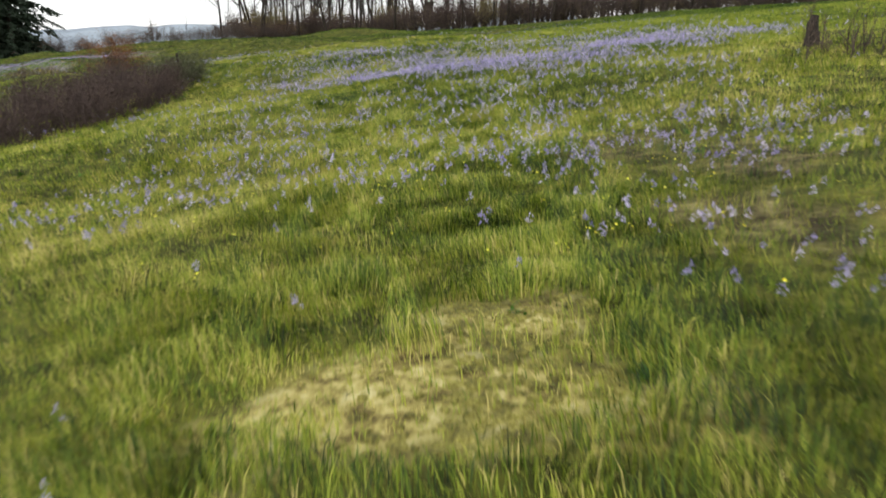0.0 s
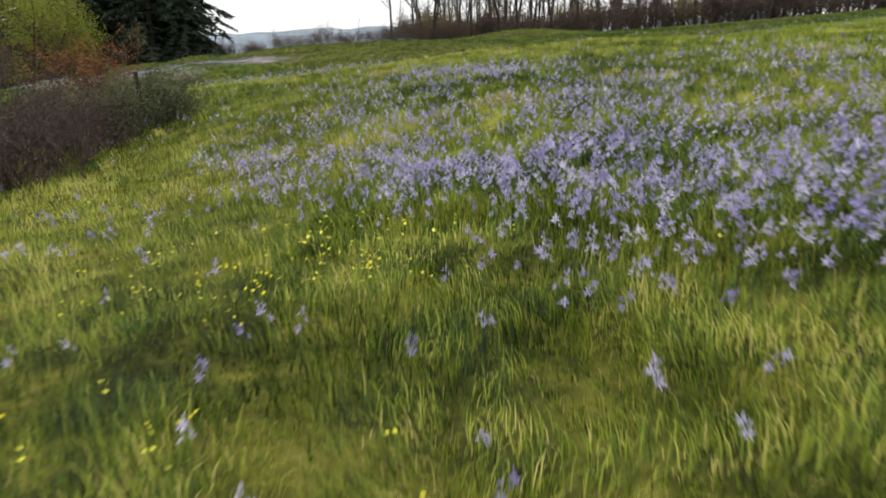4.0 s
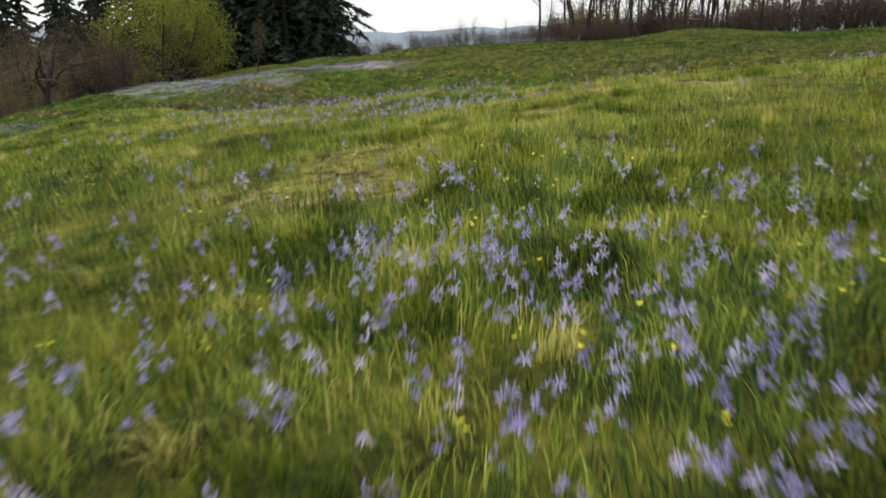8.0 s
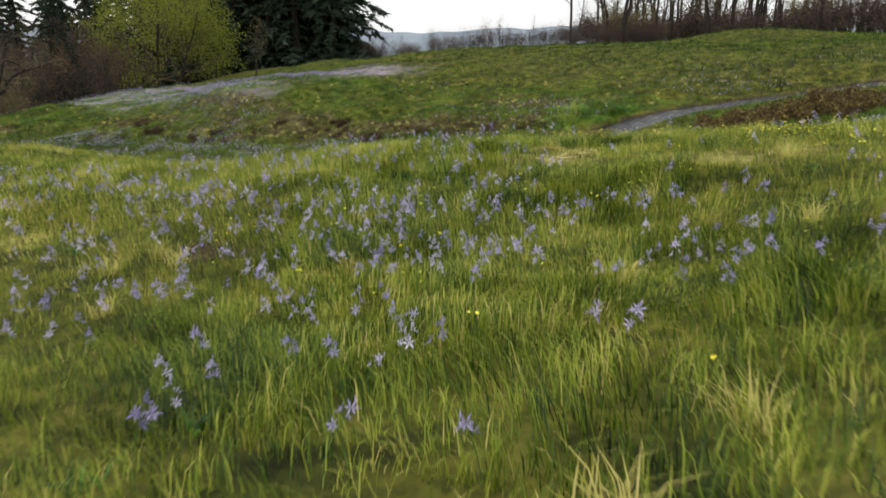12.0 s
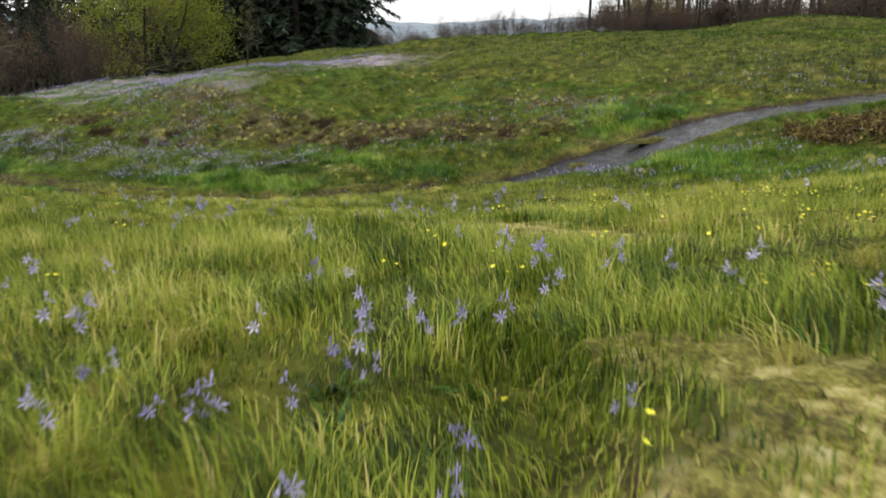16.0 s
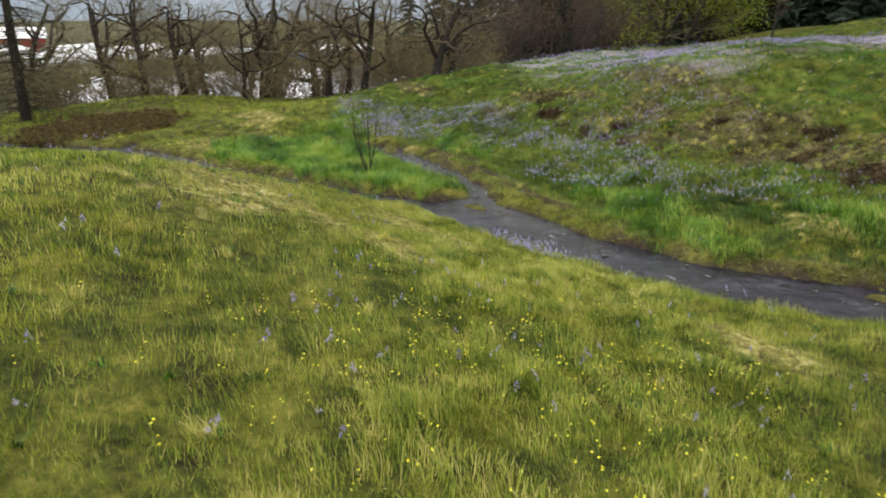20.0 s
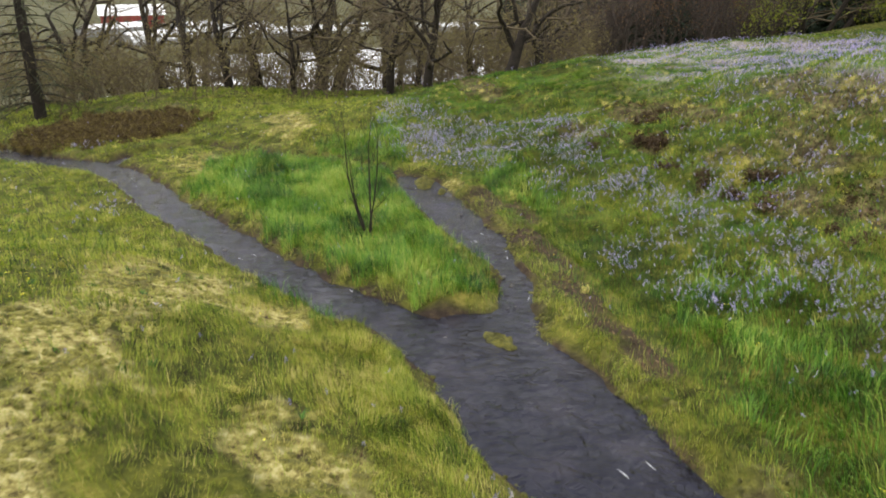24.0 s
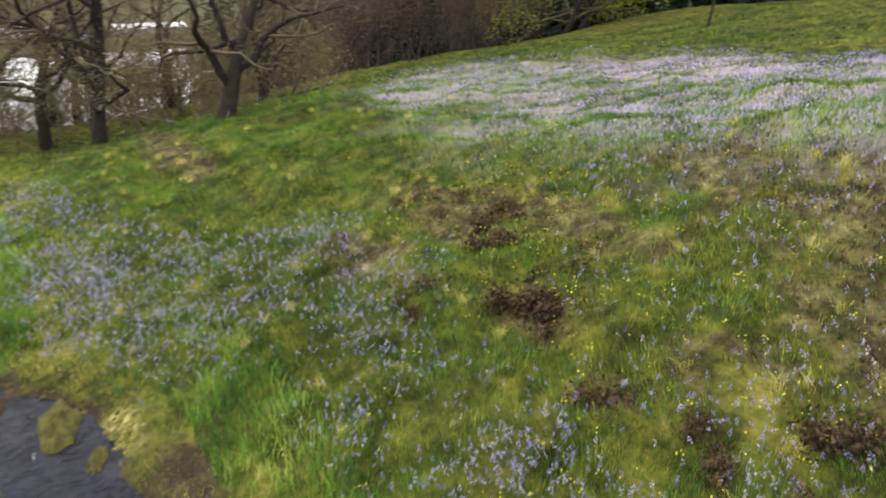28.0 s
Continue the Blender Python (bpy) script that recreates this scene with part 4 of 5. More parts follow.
x, y = sow(lambda x, y: np.where(y < 40, 260, 70) * smooth(0.3, 0.6, value_noise(x, y, 0.6)) * patch(x, y, MOSS, 0.9, 0.9) * (wet(x, y)[0] > 0.1), -66, 6, -6, 66)
k_ = np.where(y < 40, 0.45, 0.8)
v, f = lumps(x, y, k_ * (0.05 + 0.09 * rng.random(len(x))), k_ * (0.015 + 0.04 * rng.random(len(x))))
tagged(mesh_object("moss", v, f, M_MOSSLUMP, soft=True), "bumpy yellow-green moss cushions on thin soil", "moss", kind="stuff")
x, y = sow(lambda x, y: 40 * smooth(0.7, 0.15, wet(x, y)[0]) * (wet(x, y)[0] > -0.1) * smooth(0.35, 0.6, value_noise(x, y, 1.1)), -60, 0, 42, 80)
v, f = lumps(x, y, 0.03 + 0.06 * rng.random(len(x)), 0.015 + 0.035 * rng.random(len(x)))
tagged(mesh_object("moss", v, f, M_BANKMOSS, soft=True), "wet yellow moss along the stream's edge", "moss", kind="stuff")
x, y = sow(lambda x, y: 200 * patch(x, y, BARE, 0.8, 1.1) * smooth(0.3, 0.6, value_noise(x, y, 0.7)) * (wet(x, y)[0] > 0.3), -70, 10, -4, 78)
v, f, t_ = blades(x, y, np.where(y < 50, 0.4, 1) * (0.05 + 0.10 * rng.random(len(x))), np.where(y < 50, 0.3, 1) * (0.012 + 0.02 * rng.random(len(x))), 0.5 + 0.35 * rng.standard_normal(len(x)), bend=1.6, segs=1)
tagged(mesh_object("dead_grass", v, f, M_LITTER, attrs={"tone": t_}), "matted brown dead grass and bracken on the slope", "dead grass", kind="stuff")
x, y = sow(lambda x, y: 320 * patch(x, y, LITTER, 0.6, 0.5), -44, 4, 10, 63)
v, f, t_ = blades(x, y, 0.02 + 0.03 * rng.random(len(x)), 0.03 + 0.03 * rng.random(len(x)), 0.5 + 0.3 * rng.standard_normal(len(x)), bend=3.0, segs=1)
tagged(mesh_object("leaf_litter", v, f, M_LITTER, attrs={"tone": t_}), "brown fallen leaves on the muddy stream bank", "leaf litter", kind="stuff")
# broad leaves of plants not yet in flower, in low rosettes
x, y = sow(lambda x, y: np.where((y > 20) & (y < 56), 0.8, 0.35) * (off_track(x, y) < 12) * (wet(x, y)[0] > 0.3) * smooth(0.45, 0.65, value_noise(x + 8, y, 1.6)), -46, 8, -5, 68, 1.0)
k_ = 14
bx, by = np.repeat(x, k_) + rng.normal(0, 0.03, len(x) * k_), np.repeat(y, k_) + rng.normal(0, 0.03, len(x) * k_)
v, f, t_ = blades(bx, by, 0.05 + 0.08 * rng.random(len(bx)), 0.014 + 0.012 * rng.random(len(bx)), 0.22 + 0.15 * rng.standard_normal(len(bx)), bend=1.6)
tagged(mesh_object("leaf_rosettes", v, f, M_LUSH, attrs={"tone": t_}), "dark green broad-leaved herbs in the turf", "herbs", kind="stuff")
# dark and bright green tufts that roughen the slope above the stream
x, y = sow(lambda x, y: (off_track(x, y) < 24) * (wet(x, y)[0] > 0.25) * (0.35 * (y > 20) + 1.9 * smooth(59.5, 62, y)) * smooth(0.3, 0.62, value_noise(x + 50, y, 1.9) * 0.6 + value_noise(x, y + 50, 0.8) * 0.4) * (1 - 0.7 * patch(x, y, BARE, 0.8, 1.1)), -62, 4, 3, 80, 0.5)
k_ = 34
c_tone = 0.36 + 0.30 * (value_noise(x, y, 1.3) - 0.5) + 0.16 * rng.standard_normal(len(x))
c_tall = 0.10 + 0.14 * rng.random(len(x))
c_wide = 0.004 + 0.0004 * np.clip(off_track(x, y), 0, 14)
bx, by = np.repeat(x, k_) + rng.normal(0, 0.06, len(x) * k_), np.repeat(y, k_) + rng.normal(0, 0.06, len(x) * k_)
v, f, t_ = blades(bx, by, np.repeat(c_tall, k_) * (0.5 + 0.6 * rng.random(len(bx))), np.repeat(c_wide, k_), np.repeat(c_tone, k_) + 0.12 * rng.standard_normal(len(bx)), bend=0.9, segs=1)
tagged(mesh_object("tussock_grass", v, f, M_LUSH, attrs={"tone": t_}), "deep green tufts roughening the slope above the stream", "grass", kind="stuff")
# brown dead stalks and curled leaves in the moss and on the thin soil
x, y = sow(lambda x, y: (0.8 * (y > 59) + 9 * patch(x, y, BARE, 0.8, 1.1) + 1.6 * patch(x, y, MOSS)) * (wet(x, y)[0] > 0.2) * smooth(0.45, 0.7, value_noise(x, y + 12, 0.9)), -66, 4, 20, 80, 0.5)
k_ = 26
bx, by = np.repeat(x, k_) + rng.normal(0, 0.07, len(x) * k_), np.repeat(y, k_) + rng.normal(0, 0.07, len(x) * k_)
v, f, t_ = blades(bx, by, 0.03 + 0.07 * rng.random(len(bx)), 0.010 + 0.014 * rng.random(len(bx)), 0.32 + 0.28 * rng.standard_normal(len(bx)), bend=1.8, segs=1)
tagged(mesh_object("dead_grass", v, f, M_LITTER, attrs={"tone": t_}), "dark brown withered stalks caught in moss and thin turf", "dead grass", kind="stuff")
# straw tussocks
x, y = sow(lambda x, y: 0.22 * (1 + 0.3 * (y > 62)) * (wet(x, y)[0] > 0.6) * (y > 20) * (1 + 3 * patch(x, y, BARE, 0.8, 1.1)), -60, 6, 3, 80, 1.0)
k_ = 60
bx, by = np.repeat(x, k_) + rng.normal(0, 0.05, len(x) * k_), np.repeat(y, k_) + rng.normal(0, 0.05, len(x) * k_)
v, f, t_ = blades(bx, by, 0.10 + 0.14 * rng.random(len(bx)), 0.004 + 0.004 * rng.random(len(bx)), 0.92 + 0.12 * rng.standard_normal(len(bx)), bend=1.3)
tagged(mesh_object("tussock_grass", v, f, M_GRASS, attrs={"tone": t_}), "pale straw tussocks scattered in the turf", "grass", kind="stuff")


def hummock(name, label, category, x, y, rx, ry, h, turn, mat, seed):
    """One rounded lump with its own ragged outline."""
    rs = np.random.default_rng(seed)
    rings, seg = 5, 18
    wob = 1 + 0.28 * (rs.random(seg) - 0.5)
    v = [(0, 0, h)]
    for k in range(1, rings + 1):
        s = k / rings
        for q in range(seg):
            a = q * 2 * math.pi / seg
            v.append((rx * s * wob[q] * math.cos(a), ry * s * wob[q] * math.sin(a), h * (1 - s**2.4) - 0.10 * (k == rings) + 0.3 * h * rs.normal()))
    f = [(0, 1 + q, 1 + (q + 1) % seg) for q in range(seg)]
    for k in range(rings - 1):
        o = 1 + k * seg
        for q in range(seg):
            p = (q + 1) % seg
            f += [(o + q, o + seg + q, o + seg + p), (o + q, o + seg + p, o + p)]
    ob = tagged(mesh_object(name, v, f, mat, soft=True), label, category)
    _, lv = to_stream(np.array([float(x)]), np.array([float(y)]))
    ob.matrix_basis = pose(x, y, float(lv[0]) - 0.01, 0, 0, turn)
    return ob


for n_, (hx, hy, rx, ry, hh, tn) in enumerate([(-32.4, 58.3, 0.5, 0.26, 0.10, 20), (-45.45, 59.4, 0.85, 0.38, 0.20, 170), (-44.1, 59.75, 0.42, 0.16, 0.12, 160), (-18.6, 62.9, 1.5, 0.3, 0.12, 38), (-20.6, 61.9, 0.8, 0.22, 0.1, 30), (-14.0, 69.2, 1.4, 0.25, 0.12, 52), (-16.0, 66.5, 0.5, 0.2, 0.09, 50)]):
    hummock("moss_islet", "mossy yellow-green islet standing in the stream", "moss islet", hx, hy, rx, ry, hh * 0.75, tn, M_BANKMOSS, 200 + n_)

# stones in the riffles
stone_meshes = []
for s in range(5):
    bm = bmesh.new()
    bmesh.ops.create_icosphere(bm, subdivisions=2, radius=1)
    rs = np.random.default_rng(300 + s)
    for vert in bm.verts:
        vert.co *= 1 + 0.18 * noise.noise(vert.co * 1.3 + Vector((s * 7, 0, 0)))
        vert.co.z *= 0.55
    me = bpy.data.meshes.new("stone")
    bm.to_mesh(me)
    bm.free()
    for p in me.polygons:
        p.use_smooth = True
    me.materials.append(M_STONE)
    stone_meshes.append(me)
run = np.concatenate([RUNS[0][14:], RUNS[2], RUNS[1][:40]])
for k in range(80):
    c_ = run[int(rng.integers(0, len(run)))] if k > 35 else RUNS[0][int(rng.integers(14, 36))]
    a, off = rng.random() * 6.28, (0.3 + 0.8 * rng.random()) * c_[3]
    ob = tagged(new("stone", stone_meshes[k % 5]), "dark wet rounded stone in the shallow stream", "stone", "stones in the stream")
    sx, sy = c_[0] + off * math.cos(a), c_[1] + off * math.sin(a)
    r_ = 0.08 + 0.17 * rng.random() ** 2 if k <= 35 else 0.03 + 0.05 * rng.random() ** 2
    ob.matrix_basis = pose(sx, sy, c_[2] - 0.22 * r_, 0, 0, rng.random() * 360) @ Matrix.Diagonal((r_ * 1.3, r_, r_, 1))

# flecks of foam where the water breaks
x, y, z, w_ = [], [], [], []
for k in range(80):
    r_ = RUNS[int(rng.choice([0, 0, 0, 1, 2]))]
    i = int(rng.integers(2, len(r_) - 2))
    d = r_[i + 1, :2] - r_[i - 1, :2]
    d /= np.linalg.norm(d)
    o = rng.uniform(-0.85, 0.85) * r_[i, 3]
    c_ = r_[i, :2] + np.array([-d[1], d[0]]) * o
    l_ = 0.03 + 0.13 * rng.random() ** 2
    s_ = np.array([-d[1], d[0]]) * (0.002 + 0.005 * rng.random())
    e_ = d * l_ + np.array([-d[1], d[0]]) * rng.normal(0, 0.04)
    x.append(np.array([(*(c_ - e_), r_[i, 2] + 0.028), (*(c_ + s_), r_[i, 2] + 0.034), (*(c_ + e_), r_[i, 2] + 0.028), (*(c_ - s_), r_[i, 2] + 0.034)]))
i = (np.arange(len(x)) * 4)[:, None]
tagged(mesh_object("foam", np.concatenate(x), np.concatenate([i + [[0, 1, 2]], i + [[0, 2, 3]]]), M_FOAM), "white flecks of foam on the running water", "foam", kind="stuff")

# ---- trees and shrubs ----
rng = np.random.default_rng(11)


def branch(soups, p, d, length, r, level, rs, plan):
    """Grows one limb and its children into the soups, one for each level."""
    segs, wig, rise, kids, ratio, top = plan["segs"][level], plan["wig"][level], plan["rise"][level], plan["kids"][level], plan["ratio"], plan["top"]
    pts_, rad = [p], [r]
    step = length / segs
    q, e = p.copy(), d / np.linalg.norm(d)
    for k in range(segs):
        e = e + rs.normal(0, wig, 3) + [0, 0, rise]
        e /= np.linalg.norm(e)
        q = q + e * step
        pts_.append(q)
        rad.append(r * (1 - (1 - top) * (k + 1) / segs))
    soups[min(level, len(soups) - 1)].add(*tube(pts_, rad, plan["sides"][level]))
    ends = [(q, e)] if level + 1 >= plan["levels"] else []
    if level + 1 < plan["levels"]:
        for k in range(kids):
            s = plan["from"][level] + (1 - plan["from"][level]) * (k + rs.random()) / kids
            i = min(int(s * segs), segs - 1)
            w = s * segs - i
            at = pts_[i] * (1 - w) + pts_[i + 1] * w
            along = pts_[i + 1] - pts_[i]
            along /= np.linalg.norm(along)
            out = np.cross(along, rs.normal(0, 1, 3))
            out /= np.linalg.norm(out) + 1e-9
            spread = plan["spread"][level]
            nd_ = along * math.cos(spread) + out * math.sin(spread)
            ends += branch(soups, at, nd_, length * ratio[level] * (1.15 - 0.5 * s) * (0.7 + 0.6 * rs.random()), rad[i] * plan["thin"][level], level + 1, rs, plan)
    return ends


OAK = dict(levels=5, segs=[7, 7, 5, 4, 2], wig=[0.12, 0.34, 0.36, 0.34, 0.3], rise=[0.05, 0.06, 0.03, 0.02, 0.0], kids=[8, 6, 6, 5, 0], ratio=[0.75, 0.55, 0.5, 0.5], top=0.22, sides=[8, 6, 4, 3, 3], spread=[1.0, 0.9, 0.9, 0.8], thin=[0.58, 0.52, 0.4, 0.45]
           , **{"from": [0.16, 0.2, 0.2, 0.2, 0]})
BARE_TREE = dict(levels=4, segs=[8, 5, 4, 2], wig=[0.05, 0.16, 0.2, 0.2], rise=[0.05, 0.10, 0.06, 0.02], kids=[13, 6, 5, 0], ratio=[0.30, 0.5, 0.5], top=0.18, sides=[6, 4, 3, 3], spread=[0.75, 0.7, 0.7], thin=[0.4, 0.5, 0.5], **{"from": [0.3, 0.2, 0.2, 0]})
SHRUB = dict(levels=3, segs=[5, 4, 2], wig=[0.16, 0.25, 0.3], rise=[0.10, 0.06, 0.02], kids=[8, 5, 0], ratio=[0.45, 0.5], top=0.3, sides=[4, 3, 3], spread=[0.6, 0.7], thin=[0.5, 0.5], **{"from": [0.2, 0.2, 0]})
LEAFY = dict(levels=4, segs=[6, 5, 4, 2], wig=[0.08, 0.2, 0.25, 0.2], rise=[0.05, 0.08, 0.04, 0.0], kids=[12, 6, 5, 0], ratio=[0.6, 0.5, 0.5], top=0.25, sides=[6, 4, 3, 3], spread=[0.9, 0.8, 0.8], thin=[0.4, 0.5, 0.5], **{"from": [0.12, 0.2, 0.2, 0]})


def leaves_at(ends, rs, each, spread, size):
    """Small folded leaves round the tips of the twigs."""
    c_ = np.repeat(np.array([e[0] for e in ends]), each, 0)
    c_ = c_ + rs.normal(0, spread, c_.shape)
    a, b_ = rs.normal(0, 1, c_.shape), rs.normal(0, 1, c_.shape)
    a /= np.linalg.norm(a, axis=1)[:, None]
    b_ -= a * (a * b_).sum(1)[:, None]
    b_ /= np.linalg.norm(b_, axis=1)[:, None]
    s = (size * (0.6 + 0.8 * rs.random(len(c_))))[:, None]
    v = np.stack([c_ - a * s, c_ + b_ * s * 0.5, c_ + a * s, c_ - b_ * s * 0.5], 1)
    i = (np.arange(len(c_)) * 4)[:, None]
    return v.reshape(-1, 3), np.concatenate([i + [[0, 1, 2]], i + [[0, 2, 3]]])


def woody(name, label, category, group, plan, height, radius, seed, mats, names, leaf=None, stems=1, lean=0.1, foot=0.0):
    """A tree or shrub at the origin: trunk, limbs, twigs and, where given, leaves (material, each, spread, size)."""
    rs = np.random.default_rng(seed)
    soups = [Soup() for _ in names]
    ends = []
    for k in range(stems):
        d = np.array([rs.normal(0, lean), rs.normal(0, lean), 1.0])
        at = np.array([rs.normal(0, foot), rs.normal(0, foot), -0.3])
        ends += branch(soups, at, d, height * (0.75 + 0.5 * rs.random() if stems > 1 else 1), radius, 0, rs, plan)
    ob = tagged(new(name), label, category, group)
    for nm, so, mat in zip(names, soups, mats):
        if so.n:
            made = mesh_object(nm, *so.done(), mat, ob, soft=True)
            if nm != "trunk":
                tagged(made, kind="stuff")
    if leaf:
        tagged(mesh_object("foliage", *leaves_at(ends, rs, *leaf[1:]), leaf[0], ob), kind="stuff")
    return ob


def stand(kinds, places, grow=(0.85, 1.2), first=True):
    """Sets the kinds out at the places, copying them, each turned and sized anew. Places: x, y or x, y, size."""
    fresh = list(kinds) if first else []
    for k, pl in enumerate(places):
        s = (pl[2] if len(pl) > 2 else 1.0) * rng.uniform(*grow)
        m = Matrix.Translation((pl[0], pl[1], float(lie(pl[0], pl[1])) - 0.05)) @ Matrix.Rotation(rng.random() * 6.28, 4, "Z") @ Matrix.Scale(s, 4)
        if k < len(fresh):
            fresh[k].matrix_basis = m
        else:
            copy_thing(kinds[k % len(kinds)], m).matrix_basis = m


def conifer(seed, h, label, dead=False):
    """A tall fir: trunk, whorls of drooping boughs, sprays of needles."""
    rs = np.random.default_rng(seed)
    ob = tagged(new("fir_tree"), label, "tree", "dark firs at the meadow's edge")
    mesh_object("trunk", *tube([(0, 0, -0.4), (0.05, 0, h * 0.3), (0, 0.1, h * 0.65), (0, 0, h)], [h * 0.022, h * 0.018, h * 0.011, 0.03], 7), M_BARK, ob, soft=True)
    boughs, vs = Soup(), []
    z = h * (0.03 if not dead else 0.06)
    while z < h * 0.98:
        reach = h * 0.24 * (1 - (z / h) ** 1.3) + 0.35
        for k in range(int(rs.integers(4, 7))):
            a = rs.random() * 6.283
            r = reach * (0.55 + 0.6 * rs.random())
            d = np.array([math.cos(a), math.sin(a), 0])
            line = [d * (r * s) + [0, 0, z + r * (0.10 * s - 0.38 * s * s)] for s in np.linspace(0, 1, 5)]
            boughs.add(*tube(line, [0.045, 0.035, 0.025, 0.018, 0.008], 3))
            n_ = int(34 if not dead else 18)
            s = rs.random(n_) ** 0.7
            c_ = d * (r * s)[:, None] + np.stack([0 * s, 0 * s, z + r * (0.10 * s - 0.38 * s * s)], 1)
            side = np.cross(d, [0, 0, 1.0])
            out = d * rs.uniform(0.1, 0.7, (n_, 1)) + side * rs.uniform(-1, 1, (n_, 1)) + np.array([0, 0, 1.0]) * rs.uniform(-0.7, 0.1, (n_, 1))
            ln_ = rs.uniform(0.35, 0.95, (n_, 1)) * (0.5 + r * 0.16)
            wd = np.cross(out, rs.normal(0, 1, (n_, 3)))
            wd /= np.linalg.norm(wd, axis=1)[:, None]
            blade_w = 0.022 if dead else 0.2
            vs.append(np.stack([c_ - wd * blade_w, c_ + wd * blade_w, c_ + out * ln_ * 1.3 + wd * blade_w * 0.25], 1).reshape(-1, 3))
        z += h * 0.022 + 0.12
    tagged(mesh_object("branching", *boughs.done(), M_BARK, ob), kind="stuff")
    v = np.concatenate(vs)
    tagged(mesh_object("foliage", v, np.arange(len(v)).reshape(-1, 3), M_NEEDLE if not dead else M_OLIVE, ob), kind="stuff")
    return ob


# oaks along the western brow
oaks = [woody("oak_tree", lab, "tree", "bare oaks along the brow", OAK, 7.0, r_, sd, (M_BARK, M_BARK, M_TWIG), ("trunk", "branching", "twig_mass"), (M_BUD, 2, 0.14, 0.04))
        for sd, r_, lab in ((3, 0.40, "gnarled bare oak with low twisting limbs on the brow"), (11, 0.30, "leafless mossy oak with crooked limbs at the field's edge"), (21, 0.31, "bare budding oak with a forked dark trunk"), (34, 0.23, "slender bare oak with dense brown twigs"))]
stand(oaks, [(-61, 67.2, 1.05), (-66, 63.5, 1.1), (-72, 62, 1.2), (-73, 55.5, 1.1), (-77, 57.5, 1.2), (-76, 51, 1.15), (-79, 48, 1.2), (-82, 53, 1.3), (-84, 59, 1.3), (-86, 45, 1.3), (-88, 64, 1.3), (-78, 65, 1.2), (-70, 72, 0.9), (-92, 52, 1.4), (-90, 38, 1.4), (-96, 58, 1.4), (-83, 40, 1.2), (-98, 47, 1.4), (-81, 70, 1.1), (-94, 66, 1.3), (-101, 38, 1.4), (-78, 33, 1.1)])
brush = [woody("shrub", "tangled brown leafless undergrowth below the oaks", "shrub", "brushwood below the oaks", SHRUB, 2.4, 0.03, sd, (M_TWIG, M_TWIG), ("stem_mass", "twig_mass"), (M_BUD, 3, 0.16, 0.045), 9, 0.6, 0.9) for sd in (41, 42, 43)]
stand(brush, [(-71 - 3.1 * (k % 9) + rng.normal(0, 1.2), 33 + 0.85 * k + rng.normal(0, 1.5), 1.3 + 0.7 * rng.random()) for k in range(48)] + [(-68, 70), (-73, 75), (-79, 79), (-84, 83)])

# firs, thicket and young-leaved tree at the north-western edge
firs = [conifer(s, 27, "tall dark fir in the wood beside the meadow") for s in (5, 6, 7)]
stand(firs, [(-88, 136), (-97, 131, 1.1), (-105, 124), (-92, 143), (-101, 137, 1.1), (-110, 129), (-118, 120), (-121, 132, 1.1), (-114, 140), (-95, 152), (-128, 112), (-132, 122, 1.1), (-83, 140, 0.9), (-92, 134, 0.95), (-101, 128, 1.0), (-88, 142, 1.1), (-97, 138), (-106, 132), (-112, 124), (-104, 145, 1.1), (-116, 134), (-86, 145, 1.2), (-95, 145, 1.2), (-90, 150, 1.2), (-110, 140, 1.2), (-120, 126, 1.1), (-99, 142, 1.2), (-107, 136, 1.2), (-126, 118, 1.1), (-122, 104), (-126, 108, 1.1), (-134, 100), (-138, 108, 1.1), (-118, 112), (-130, 94), (-136, 90), (-142, 98, 1.1), (-124, 98, 0.9), (-115, 116)], (1.0, 1.3))
stand(firs, [(-84, 88.5, 0.5), (-87, 92, 0.45), (-128, 100, 0.9)], first=False)
dead = conifer(15, 17, "half-bare old conifer with drooping branches on the brow", True)
tagged(dead, category="tree", group="")
dead["group"] = "old conifer on the brow"
stand([dead], [(-68.5, 40.5)], (1, 1))
leafy = woody("young_leaved_tree", "broad tree in fresh yellow-green leaf before the firs", "tree", "", LEAFY, 8.5, 0.2, 51, (M_BARK, M_TWIG, M_TWIG), ("trunk", "branching", "twig_mass"), (M_LEAF, 11, 0.32, 0.10), 5, 0.5, 1.4)
stand([leafy], [(-88, 108.5)], (1.45, 1.45))
leafy2 = woody("young_leaved_tree", "small tree in fresh green leaf in the thicket", "tree", "", LEAFY, 6.5, 0.15, 52, (M_BARK, M_TWIG, M_TWIG), ("trunk", "branching", "twig_mass"), (M_LEAF, 9, 0.26, 0.09), 2, 0.25, 0.8)
stand([leafy2], [(-101, 110)], (1.7, 1.7))
thicket = [woody("shrub", lab, "shrub", "thicket at the meadow's edge", SHRUB, 4.2, 0.05, sd, (M_GREYTWIG, M_GREYTWIG), ("stem_mass", "twig_mass"), (mt, 3, 0.20, 0.05), 18, 0.42, 0.9)
           for sd, mt, lab in ((61, M_RUST, "russet budding shrub in the thicket"), (62, M_BRUSH, "grey-brown leafless shrub in the thicket"), (63, M_BRUSH, "dense dark bare shrub in the thicket"))]
